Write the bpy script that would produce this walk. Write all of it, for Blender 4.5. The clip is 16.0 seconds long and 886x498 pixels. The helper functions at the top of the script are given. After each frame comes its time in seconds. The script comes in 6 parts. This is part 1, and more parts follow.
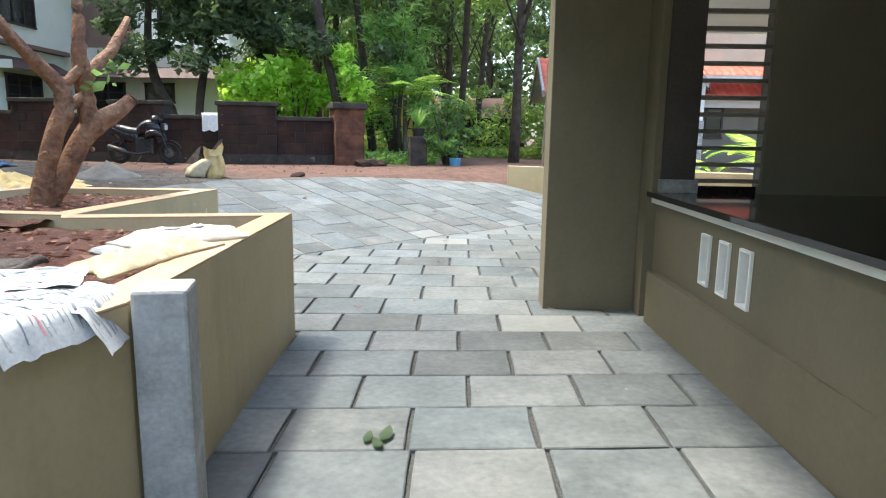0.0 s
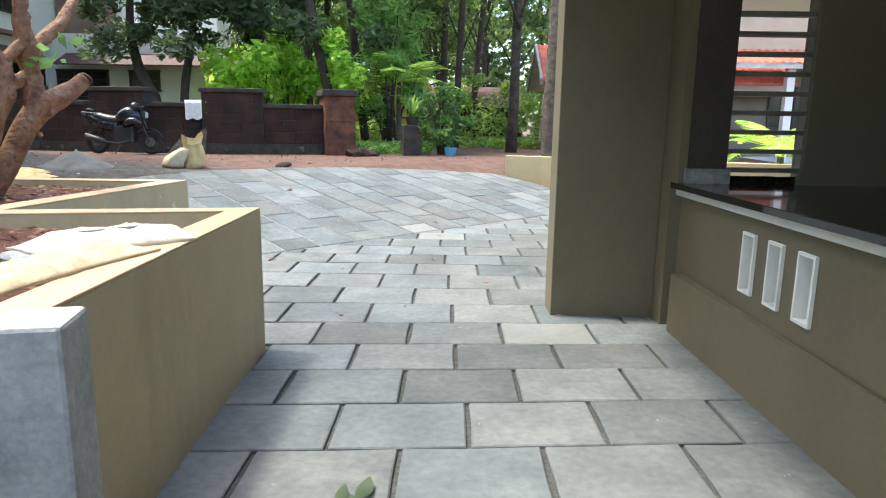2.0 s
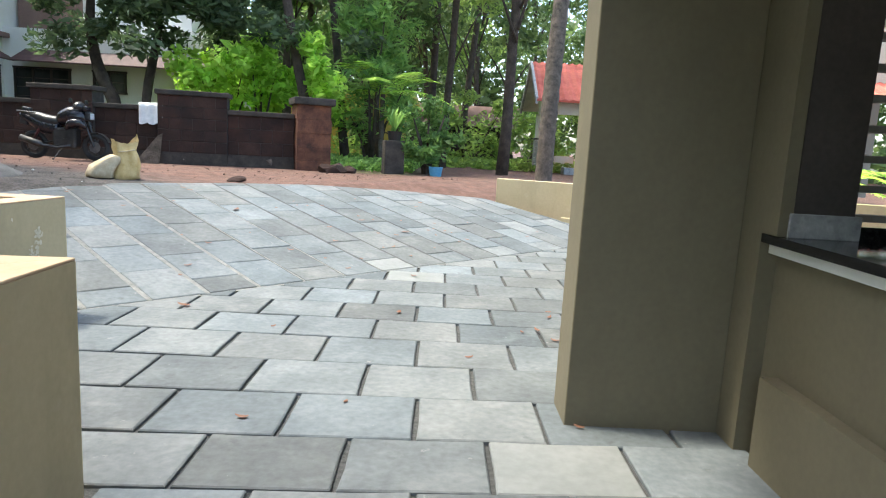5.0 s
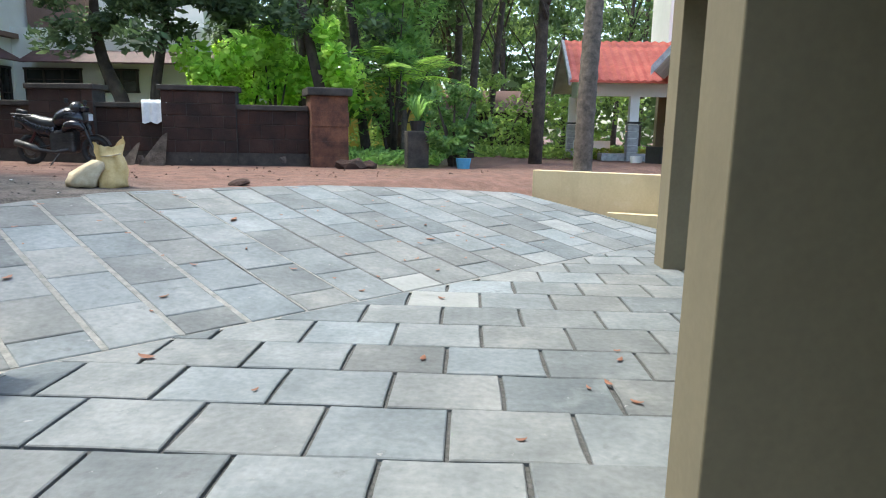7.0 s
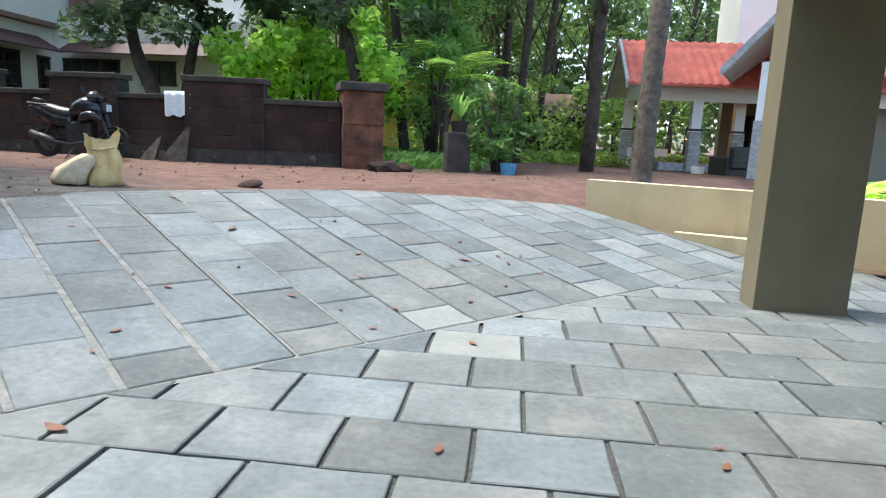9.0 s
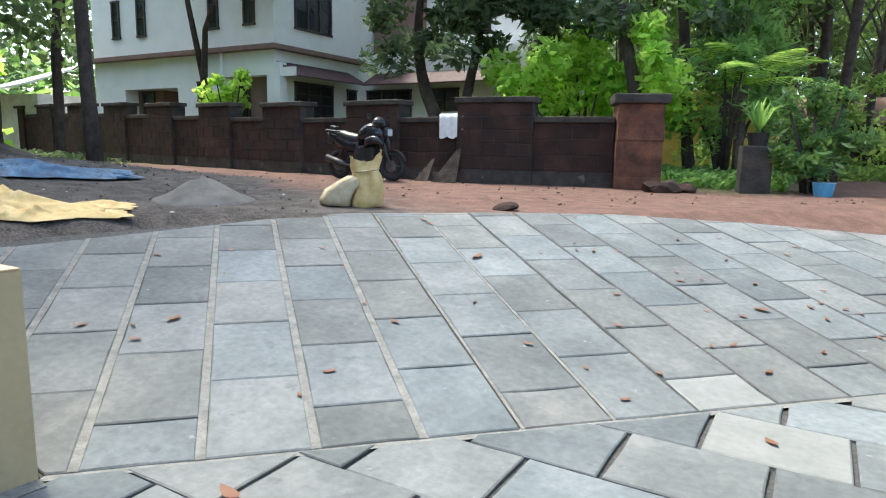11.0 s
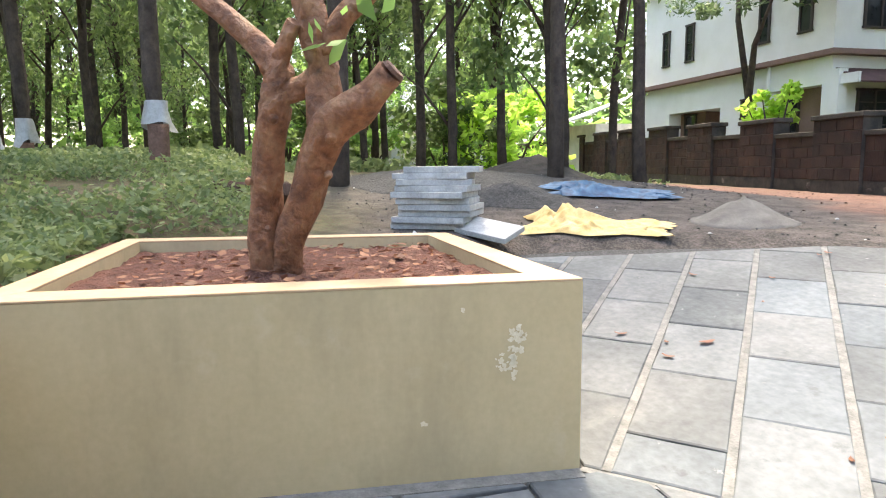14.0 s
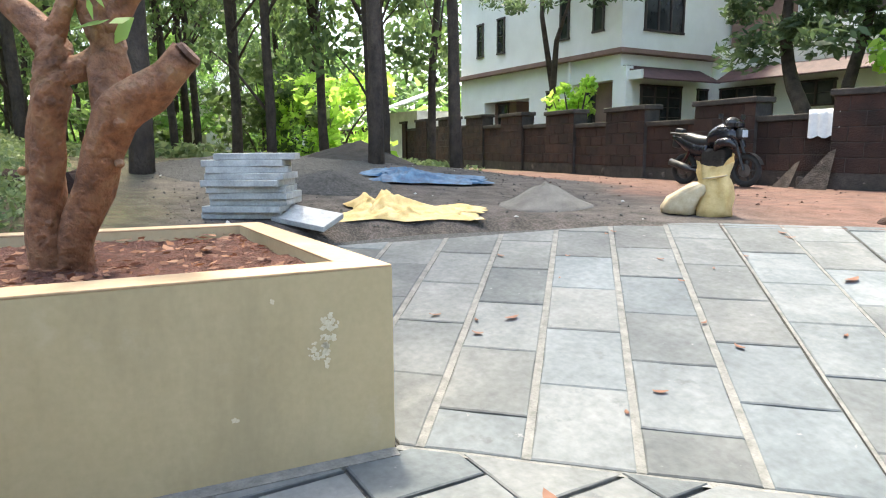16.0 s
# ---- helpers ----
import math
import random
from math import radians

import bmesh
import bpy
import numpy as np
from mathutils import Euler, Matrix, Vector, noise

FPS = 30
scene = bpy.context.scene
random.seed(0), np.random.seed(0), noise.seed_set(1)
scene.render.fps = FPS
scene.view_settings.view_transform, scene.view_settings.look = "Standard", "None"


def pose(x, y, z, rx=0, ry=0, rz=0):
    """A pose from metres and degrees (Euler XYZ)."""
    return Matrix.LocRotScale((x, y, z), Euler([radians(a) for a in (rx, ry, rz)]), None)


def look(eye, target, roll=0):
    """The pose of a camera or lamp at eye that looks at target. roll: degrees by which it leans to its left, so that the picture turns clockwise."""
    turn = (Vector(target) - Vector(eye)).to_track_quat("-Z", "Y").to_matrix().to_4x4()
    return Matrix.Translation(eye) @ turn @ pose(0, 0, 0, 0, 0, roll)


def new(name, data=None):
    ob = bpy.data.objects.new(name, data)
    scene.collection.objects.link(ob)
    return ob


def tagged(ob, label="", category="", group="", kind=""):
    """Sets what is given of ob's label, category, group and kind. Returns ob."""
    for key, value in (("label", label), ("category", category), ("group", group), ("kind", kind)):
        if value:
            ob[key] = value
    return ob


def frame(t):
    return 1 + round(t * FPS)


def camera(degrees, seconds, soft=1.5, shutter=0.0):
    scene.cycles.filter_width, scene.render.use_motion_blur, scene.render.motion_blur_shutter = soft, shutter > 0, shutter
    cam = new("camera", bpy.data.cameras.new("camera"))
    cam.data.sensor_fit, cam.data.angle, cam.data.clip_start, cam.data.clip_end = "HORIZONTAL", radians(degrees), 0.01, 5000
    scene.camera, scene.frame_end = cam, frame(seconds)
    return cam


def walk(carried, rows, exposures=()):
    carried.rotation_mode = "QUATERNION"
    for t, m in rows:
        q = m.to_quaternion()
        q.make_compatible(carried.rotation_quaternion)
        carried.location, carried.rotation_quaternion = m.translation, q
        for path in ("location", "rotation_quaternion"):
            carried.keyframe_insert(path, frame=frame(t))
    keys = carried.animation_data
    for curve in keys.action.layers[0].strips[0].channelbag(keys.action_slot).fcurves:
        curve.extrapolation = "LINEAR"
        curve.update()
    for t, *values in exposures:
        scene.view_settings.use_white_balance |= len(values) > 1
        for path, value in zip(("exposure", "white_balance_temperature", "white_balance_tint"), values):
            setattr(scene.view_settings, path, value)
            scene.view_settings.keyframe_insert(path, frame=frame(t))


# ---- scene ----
cam = camera(69.3, 16.0, soft=1.1)
PATH = [
    (0, (0.881, 0.057, 1.38), (0.845, 2.026, 1.034), 0.9),
    (0.5, (0.903, 0.101, 1.369), (0.848, 2.065, 0.992), 0.9),
    (1, (0.893, 0.267, 1.36), (0.88, 2.233, 0.993), 1.3),
    (1.5, (0.856, 0.451, 1.355), (0.862, 2.419, 0.999), 1.2),
    (2, (0.876, 0.687, 1.326), (0.855, 2.652, 0.953), 0.9),
    (2.5, (0.933, 0.934, 1.329), (0.843, 2.905, 1.001), 2.5),
    (3, (0.938, 1.227, 1.323), (1.096, 3.194, 0.993), 2.8),
    (3.5, (0.934, 1.487, 1.333), (1.315, 3.424, 1.007), 1.3),
    (4, (0.991, 1.742, 1.32), (1.216, 3.705, 1.011), 1.9),
    (4.5, (1.006, 1.959, 1.287), (1.073, 3.931, 0.961), 3.1),
    (4.7, (0.976, 2.083, 1.276), (1.013, 4.058, 0.964), 3.4),
    (6.8, (0.927, 3.374, 1.311), (0.873, 5.346, 0.984), 1.4),
    (7, (0.929, 3.472, 1.313), (0.86, 5.439, 0.961), 1.1),
    (7.5, (0.97, 3.779, 1.31), (0.748, 5.74, 0.986), 1.3),
    (8, (0.99, 4.061, 1.285), (0.76, 6.014, 0.923), 2.1),
    (8.2, (0.965, 4.172, 1.295), (0.8, 6.134, 0.945), 2.3),
    (10.3, (0.883, 5.243, 1.257), (0.405, 7.15, 0.891), 1.6),
    (10.5, (0.855, 5.309, 1.26), (0.287, 7.188, 0.877), 1.0),
    (11, (0.833, 5.486, 1.258), (-0.167, 7.189, 0.944), 1.1),
    (11.5, (0.843, 5.579, 1.255), (-0.448, 7.074, 0.942), 0.0),
    (12, (0.801, 5.635, 1.269), (-0.598, 7.037, 0.993), -0.2),
    (12.5, (0.781, 5.572, 1.258), (-0.796, 6.772, 0.985), -0.9),
    (13, (0.782, 5.536, 1.274), (-0.96, 6.48, 1.003), -0.9),
    (13.5, (0.754, 5.501, 1.271), (-1.091, 6.23, 1.016), -0.8),
    (14, (0.725, 5.475, 1.264), (-1.195, 5.971, 1.003), -0.6),
    (14.5, (0.716, 5.419, 1.267), (-1.248, 5.679, 0.989), -0.8),
    (15, (0.709, 5.386, 1.26), (-1.264, 5.509, 0.953), -0.9),
    (15.5, (0.79, 5.452, 1.27), (-1.127, 5.927, 0.954), -1.2),
    (16, (0.786, 5.535, 1.278), (-0.928, 6.518, 0.969), -0.3),
]
walk(cam, [(t, look(eye, target, roll)) for t, eye, target, roll in PATH],
     exposures=[(0, 2.3, 6500, 3), (4.7, 2.3, 6500, 3), (8, 2.1, 6200, 3), (11, 2.1, 6400, 3), (13, 2.4, 7000, 6), (14.5, 2.85, 7400, 11), (15.2, 2.85, 7400, 11), (16, 2.6, 7000, 5)])

# ---------------- world and sun ----------------
SUN_DIR = Vector((-0.38, 0.08, 0.92)).normalized()
world = bpy.data.worlds.new("sky")
scene.world = world
world.use_nodes = True
wn = world.node_tree
sky = wn.nodes.new("ShaderNodeTexSky")
sky.sky_type = 'NISHITA'
sky.sun_disc = False
sky.sun_elevation = math.asin(SUN_DIR.z)
sky.sun_rotation = math.atan2(SUN_DIR.x, SUN_DIR.y)
sky.dust_density = 3.0
sky.air_density = 1.0
wn.links.new(sky.outputs[0], wn.nodes["Background"].inputs[0])
wn.nodes["Background"].inputs[1].default_value = 0.15
sun = new("sun", bpy.data.lights.new("sun", 'SUN'))
sun.data.energy = 1.35
sun.data.angle = radians(6.0)
sun.data.color = (1.0, 0.94, 0.84)
sun.matrix_world = look(SUN_DIR * 50, (0, 0, 0))

# ---------------- materials ----------------


def mat(name, c1, c2, scale=8.0, rough=0.8, bump=0.2, fine=60.0, c3=None, metal=0.0, per_object=0.0, coords="world", spec=0.5, stain=0.5, dist=0.01, grain=0.3):
    """Two-scale mottled surface: broad stains between c1 and c2, fine grain and relief."""
    m = bpy.data.materials.new(name)
    m.use_nodes = True
    nt = m.node_tree
    b = nt.nodes["Principled BSDF"]
    L = nt.links.new
    if coords == "world":
        src = nt.nodes.new("ShaderNodeNewGeometry").outputs["Position"]
    else:
        src = nt.nodes.new("ShaderNodeTexCoord").outputs["Object"]
    n1 = nt.nodes.new("ShaderNodeTexNoise")
    n1.inputs["Scale"].default_value = scale
    n1.inputs["Detail"].default_value = 6
    n1.inputs["Roughness"].default_value = 0.6
    n2 = nt.nodes.new("ShaderNodeTexNoise")
    n2.inputs["Scale"].default_value = fine
    n2.inputs["Detail"].default_value = 4
    L(src, n1.inputs["Vector"])
    L(src, n2.inputs["Vector"])
    r = nt.nodes.new("ShaderNodeValToRGB")
    r.color_ramp.elements[0].position = 0.5 - stain * 0.4
    r.color_ramp.elements[1].position = 0.5 + stain * 0.4
    r.color_ramp.elements[0].color = (*c1, 1)
    r.color_ramp.elements[1].color = (*c2, 1)
    if c3:
        e = r.color_ramp.elements.new(0.5)
        e.color = (*c3, 1)
    L(n1.outputs["Fac"], r.inputs["Fac"])
    mx = nt.nodes.new("ShaderNodeMix")
    mx.data_type, mx.blend_type = 'RGBA', 'OVERLAY'
    mx.inputs["Factor"].default_value = grain
    L(r.outputs["Color"], mx.inputs["A"])
    L(n2.outputs["Fac"], mx.inputs["B"])
    out = mx.outputs["Result"]
    if per_object:
        oi = nt.nodes.new("ShaderNodeObjectInfo")
        mr = nt.nodes.new("ShaderNodeMapRange")
        mr.inputs["To Min"].default_value = 1 - per_object
        mr.inputs["To Max"].default_value = 1 + per_object
        L(oi.outputs["Random"], mr.inputs["Value"])
        hs = nt.nodes.new("ShaderNodeHueSaturation")
        L(mr.outputs["Result"], hs.inputs["Value"])
        L(out, hs.inputs["Color"])
        out = hs.outputs["Color"]
    L(out, b.inputs["Base Color"])
    b.inputs["Roughness"].default_value = rough
    b.inputs["Metallic"].default_value = metal
    b.inputs["Specular IOR Level"].default_value = spec
    if bump:
        ad = nt.nodes.new("ShaderNodeMath")
        L(n1.outputs["Fac"], ad.inputs[0])
        L(n2.outputs["Fac"], ad.inputs[1])
        bp = nt.nodes.new("ShaderNodeBump")
        bp.inputs["Strength"].default_value = bump
        bp.inputs["Distance"].default_value = dist
        L(ad.outputs[0], bp.inputs["Height"])
        L(bp.outputs["Normal"], b.inputs["Normal"])
    return m


def weather(m, scale, lo, hi, colour, amount, stretch=(1, 1, 1), tint=0.0):
    """Adds stains of a second colour where a stretched noise is high, and a warm or cool cast by object."""
    nt = m.node_tree
    L = nt.links.new
    b = nt.nodes["Principled BSDF"]
    src = b.inputs["Base Color"].links[0].from_socket
    mp = nt.nodes.new("ShaderNodeMapping")
    mp.inputs["Scale"].default_value = stretch
    L(nt.nodes.new("ShaderNodeNewGeometry").outputs["Position"], mp.inputs["Vector"])
    n = nt.nodes.new("ShaderNodeTexNoise")
    n.inputs["Scale"].default_value, n.inputs["Detail"].default_value, n.inputs["Roughness"].default_value = scale, 8, 0.65
    L(mp.outputs[0], n.inputs["Vector"])
    r = nt.nodes.new("ShaderNodeMapRange")
    r.inputs["From Min"].default_value, r.inputs["From Max"].default_value, r.inputs["To Max"].default_value = lo, hi, amount
    L(n.outputs["Fac"], r.inputs["Value"])
    mx = nt.nodes.new("ShaderNodeMix")
    mx.data_type = 'RGBA'
    L(r.outputs["Result"], mx.inputs["Factor"])
    L(src, mx.inputs["A"])
    mx.inputs["B"].default_value = (*colour, 1)
    out = mx.outputs["Result"]
    if tint:
        oi = nt.nodes.new("ShaderNodeObjectInfo")
        f = nt.nodes.new("ShaderNodeMath")
        f.operation = 'MULTIPLY'
        f.inputs[1].default_value = 17.3
        L(oi.outputs["Random"], f.inputs[0])
        g = nt.nodes.new("ShaderNodeMath")
        g.operation = 'FRACT'
        L(f.outputs[0], g.inputs[0])
        cr = nt.nodes.new("ShaderNodeValToRGB")
        cr.color_ramp.elements[0].color = (1 - tint, 1, 1 + tint * 0.5, 1)
        cr.color_ramp.elements[1].color = (1 + tint, 1, 1 - tint * 1.2, 1)
        L(g.outputs[0], cr.inputs["Fac"])
        mu = nt.nodes.new("ShaderNodeMix")
        mu.data_type, mu.blend_type = 'RGBA', 'MULTIPLY'
        mu.inputs["Factor"].default_value = 1.0
        L(out, mu.inputs["A"])
        L(cr.outputs["Color"], mu.inputs["B"])
        out = mu.outputs["Result"]
    L(out, b.inputs["Base Color"])


def leaf_mat(name, c1, c2, trans=0.45):
    """Leaves: glossy diffuse with light shining through, each leaf its own tone."""
    m = bpy.data.materials.new(name)
    m.use_nodes = True
    nt = m.node_tree
    L = nt.links.new
    b = nt.nodes["Principled BSDF"]
    g = nt.nodes.new("ShaderNodeNewGeometry")
    r = nt.nodes.new("ShaderNodeValToRGB")
    r.color_ramp.elements[0].color = (*c1, 1)
    r.color_ramp.elements[1].color = (*c2, 1)
    L(g.outputs["Random Per Island"], r.inputs["Fac"])
    L(r.outputs["Color"], b.inputs["Base Color"])
    b.inputs["Roughness"].default_value = 0.6
    t = nt.nodes.new("ShaderNodeBsdfTranslucent")
    hs = nt.nodes.new("ShaderNodeHueSaturation")
    hs.inputs["Value"].default_value = 2.3
    hs.inputs["Hue"].default_value = 0.485
    L(r.outputs["Color"], hs.inputs["Color"])
    L(hs.outputs["Color"], t.inputs["Color"])
    ms = nt.nodes.new("ShaderNodeMixShader")
    ms.inputs[0].default_value = trans
    L(b.outputs[0], ms.inputs[1])
    L(t.outputs[0], ms.inputs[2])
    L(ms.outputs[0], nt.nodes["Material Output"].inputs[0])
    return m


def ground_mat():
    """Red laterite road along the compound wall, dark crusher dust in the yard, leaf-littered soil elsewhere."""
    m = bpy.data.materials.new("earth")
    m.use_nodes = True
    nt = m.node_tree
    L = nt.links.new
    b = nt.nodes["Principled BSDF"]
    b.inputs["Roughness"].default_value = 0.95
    pos = nt.nodes.new("ShaderNodeNewGeometry").outputs["Position"]
    sep = nt.nodes.new("ShaderNodeSeparateXYZ")
    L(pos, sep.inputs[0])

    def noise_tex(s, d=6):
        n = nt.nodes.new("ShaderNodeTexNoise")
        n.inputs["Scale"].default_value, n.inputs["Detail"].default_value = s, d
        L(pos, n.inputs["Vector"])
        return n.outputs["Fac"]

    def math_n(op, a, c):
        n = nt.nodes.new("ShaderNodeMath")
        n.operation = op
        for i, v in enumerate((a, c)):
            if isinstance(v, (int, float)):
                n.inputs[i].default_value = v
            else:
                L(v, n.inputs[i])
        return n.outputs[0]

    def ramp(fac, a, c, lo=0.35, hi=0.65):
        n = nt.nodes.new("ShaderNodeValToRGB")
        n.color_ramp.elements[0].color, n.color_ramp.elements[1].color = (*a, 1), (*c, 1)
        n.color_ramp.elements[0].position, n.color_ramp.elements[1].position = lo, hi
        L(fac, n.inputs["Fac"])
        return n.outputs["Color"]

    def mixc(f, a, c):
        n = nt.nodes.new("ShaderNodeMix")
        n.data_type = 'RGBA'
        L(f, n.inputs["Factor"])
        L(a, n.inputs["A"])
        L(c, n.inputs["B"])
        return n.outputs["Result"]

    def smooth(v, lo, hi):
        n = nt.nodes.new("ShaderNodeMapRange")
        n.interpolation_type = 'SMOOTHSTEP'
        L(v, n.inputs["Value"])
        n.inputs["From Min"].default_value, n.inputs["From Max"].default_value = lo, hi
        return n.outputs["Result"]

    big, mid, fine = noise_tex(0.6), noise_tex(5), noise_tex(45)
    red = mixc(smooth(fine, 0.35, 0.7), ramp(mid, (0.075, 0.038, 0.027), (0.135, 0.066, 0.048)), ramp(mid, (0.105, 0.058, 0.043), (0.165, 0.095, 0.073)))
    grey = mixc(smooth(fine, 0.4, 0.65), ramp(mid, (0.028, 0.024, 0.021), (0.075, 0.063, 0.055)), ramp(mid, (0.06, 0.05, 0.043), (0.12, 0.10, 0.088)))
    soil = mixc(smooth(fine, 0.4, 0.65), ramp(mid, (0.07, 0.045, 0.025), (0.13, 0.085, 0.05)), ramp(mid, (0.04, 0.06, 0.02), (0.12, 0.13, 0.045)))
    wob = math_n('MULTIPLY', math_n('SUBTRACT', big, 0.5), 3.0)
    # dust covers the yard west of the ramp; the road edge runs slanting past it
    road = math_n('ADD', math_n('ADD', sep.outputs["Y"], math_n('MULTIPLY', sep.outputs["X"], 0.32)), wob)
    yard = mixc(smooth(road, 9.7, 10.7), grey, red)
    grove = math_n('ADD', math_n('ADD', sep.outputs["Y"], math_n('MULTIPLY', sep.outputs["X"], 0.10)), math_n('MULTIPLY', wob, 0.6))
    west = mixc(smooth(grove, 5.0, 6.3), soil, yard)
    far_west = mixc(smooth(math_n('ADD', sep.outputs["X"], wob), -12.5, -10.0), soil, west)
    roadfar = math_n('ADD', math_n('ADD', sep.outputs["Y"], math_n('MULTIPLY', sep.outputs["X"], 0.13)), math_n('MULTIPLY', wob, 0.3))
    far_west = mixc(smooth(roadfar, 11.2, 12.0), far_west, yard)
    north = mixc(smooth(math_n('ADD', sep.outputs["Y"], math_n('MULTIPLY', wob, 0.4)), 16.2, 16.9), far_west, soil)
    # the road turns off between the gate posts
    drive = math_n('ADD', sep.outputs["X"], math_n('MULTIPLY', wob, 0.3))
    inside = math_n('MULTIPLY', smooth(drive, 0.2, 0.7), smooth(sep.outputs["Y"], 15.0, 16.5))
    out = mixc(inside, north, red)
    L(out, b.inputs["Base Color"])
    bp = nt.nodes.new("ShaderNodeBump")
    bp.inputs["Strength"].default_value, bp.inputs["Distance"].default_value = 0.7, 0.03
    L(math_n('ADD', mid, fine), bp.inputs["Height"])
    L(bp.outputs["Normal"], b.inputs["Normal"])
    return m


M_EARTH = ground_mat()
M_SLATE = mat("slate_grey_stone", (0.098, 0.108, 0.113), (0.168, 0.178, 0.182), 2.2, 0.75, 0.5, 24, c3=(0.128, 0.139, 0.144), spec=0.25, per_object=0.24, dist=0.008, grain=0.34)
M_PALESLATE = mat("pale_buff_stone", (0.165, 0.172, 0.168), (0.225, 0.228, 0.22), 3, 0.6, 0.3, 22, dist=0.006, grain=0.2)
M_BED_DARK = mat("dark_joint_grit", (0.03, 0.03, 0.028), (0.09, 0.09, 0.085), 40, 0.95, 0.6, 150)
M_MORTAR = mat("pale_cement_joint", (0.12, 0.12, 0.11), (0.24, 0.235, 0.215), 12, 0.95, 0.5, 90)
M_TAN = mat("tan_wall_paint", (0.43, 0.345, 0.20), (0.53, 0.435, 0.27), 1.6, 0.75, 0.12, 35, stain=0.8, dist=0.004, grain=0.10)
# porch tan set well below the planters' tan: the porch's shade is in this colour
M_OLIVESHADE = mat("shade_darkened_olive_tan_paint", (0.138, 0.116, 0.072), (0.18, 0.155, 0.10), 1.3, 0.7, 0.15, 35, stain=0.8, dist=0.004, grain=0.12)
M_RIM = mat("pale_tan_rim_paint", (0.41, 0.285, 0.165), (0.51, 0.37, 0.235), 2.5, 0.8, 0.25, 40, dist=0.004, grain=0.10)
M_SCUFF = mat("bare_plaster_scuff", (0.62, 0.55, 0.40), (0.72, 0.66, 0.52), 30, 0.9, 0.3, 90)
# greige lowered in value, so the porch interior's shade sits in the base colour
M_WALLG = mat("shade_darkened_greige_paint", (0.18, 0.162, 0.125), (0.22, 0.198, 0.155), 1.2, 0.7, 0.15, 30, dist=0.003, grain=0.10)
M_DARKCOL = mat("dark_brown_paint", (0.055, 0.045, 0.042), (0.075, 0.062, 0.058), 3, 0.6, 0.1, 40)
M_WHITE = mat("white_paint", (0.78, 0.78, 0.75), (0.86, 0.86, 0.84), 1.5, 0.7, 0.1, 30, grain=0.10)
M_OFFWHITE = mat("weathered_white_paint", (0.50, 0.50, 0.46), (0.74, 0.74, 0.71), 2.5, 0.8, 0.3, 25, grain=0.10)
M_GRANITE = mat("black_polished_granite", (0.008, 0.008, 0.009), (0.02, 0.02, 0.022), 40, 0.07, 0.0, 300)
M_LOUVRE = mat("grey_metal_slat", (0.20, 0.185, 0.17), (0.25, 0.23, 0.21), 6, 0.5, 0.05, 40)
M_SOIL = mat("red_planter_soil", (0.07, 0.026, 0.017), (0.17, 0.072, 0.05), 14, 0.95, 1.0, 70, dist=0.03)
M_BARK = mat("guava_bark", (0.085, 0.036, 0.02), (0.31, 0.18, 0.10), 9, 0.7, 0.7, 30, c3=(0.25, 0.115, 0.06), coords="obj", dist=0.035, stain=0.55, grain=0.6)
M_RUBBER = mat("rubber_tree_bark", (0.025, 0.018, 0.014), (0.085, 0.062, 0.048), 5, 0.9, 0.8, 30, coords="obj", dist=0.03)
M_TAPPED = mat("tapped_bark", (0.09, 0.045, 0.03), (0.19, 0.11, 0.08), 9, 0.9, 0.6, 40, coords="obj", dist=0.02)
M_LATERITE = mat("laterite_block", (0.016, 0.011, 0.009), (0.052, 0.027, 0.019), 2.2, 0.95, 0.9, 45, c3=(0.032, 0.015, 0.011), per_object=0.3, dist=0.02)
M_GATE = mat("red_laterite_block", (0.045, 0.022, 0.015), (0.19, 0.08, 0.042), 4, 0.95, 0.9, 45, c3=(0.12, 0.048, 0.028), per_object=0.2, dist=0.02)
M_CAPDARK = mat("mossy_dark_cement", (0.022, 0.02, 0.017), (0.075, 0.06, 0.05), 4, 0.95, 0.6, 40, dist=0.02)
M_RUBBLE = mat("rubble_stone", (0.05, 0.04, 0.035), (0.16, 0.13, 0.11), 8, 0.95, 0.8, 40, per_object=0.3, dist=0.02)
M_CONC = mat("raw_concrete", (0.28, 0.285, 0.28), (0.46, 0.46, 0.45), 7, 0.9, 0.5, 60, dist=0.006)
M_SACK = mat("woven_sack", (0.46, 0.31, 0.11), (0.66, 0.50, 0.25), 9, 0.8, 0.5, 160, dist=0.006)
M_SACKPALE = mat("pale_woven_sack", (0.34, 0.26, 0.15), (0.54, 0.45, 0.31), 9, 0.8, 0.5, 160, dist=0.006)
M_BAGWHITE = mat("white_woven_bag", (0.50, 0.44, 0.36), (0.66, 0.60, 0.52), 9, 0.7, 0.4, 140, dist=0.005)
M_CLOTH = mat("white_cloth", (0.62, 0.64, 0.66), (0.78, 0.80, 0.80), 12, 0.9, 0.3, 80)
M_PAPER = mat("newsprint", (0.46, 0.49, 0.50), (0.62, 0.64, 0.64), 8, 0.9, 0.1, 80)
M_INK = mat("grey_print", (0.22, 0.24, 0.27), (0.42, 0.44, 0.46), 60, 0.9, 0.0, 200)
M_INKRED = mat("pink_print", (0.55, 0.20, 0.26), (0.66, 0.36, 0.40), 60, 0.9, 0.0, 200)
M_TARP = mat("blue_tarpaulin", (0.008, 0.03, 0.075), (0.05, 0.15, 0.27), 7, 0.65, 0.4, 60, dist=0.01)
M_SAND = mat("grey_crusher_sand", (0.09, 0.085, 0.078), (0.16, 0.15, 0.138), 6, 0.95, 0.8, 120, dist=0.01)
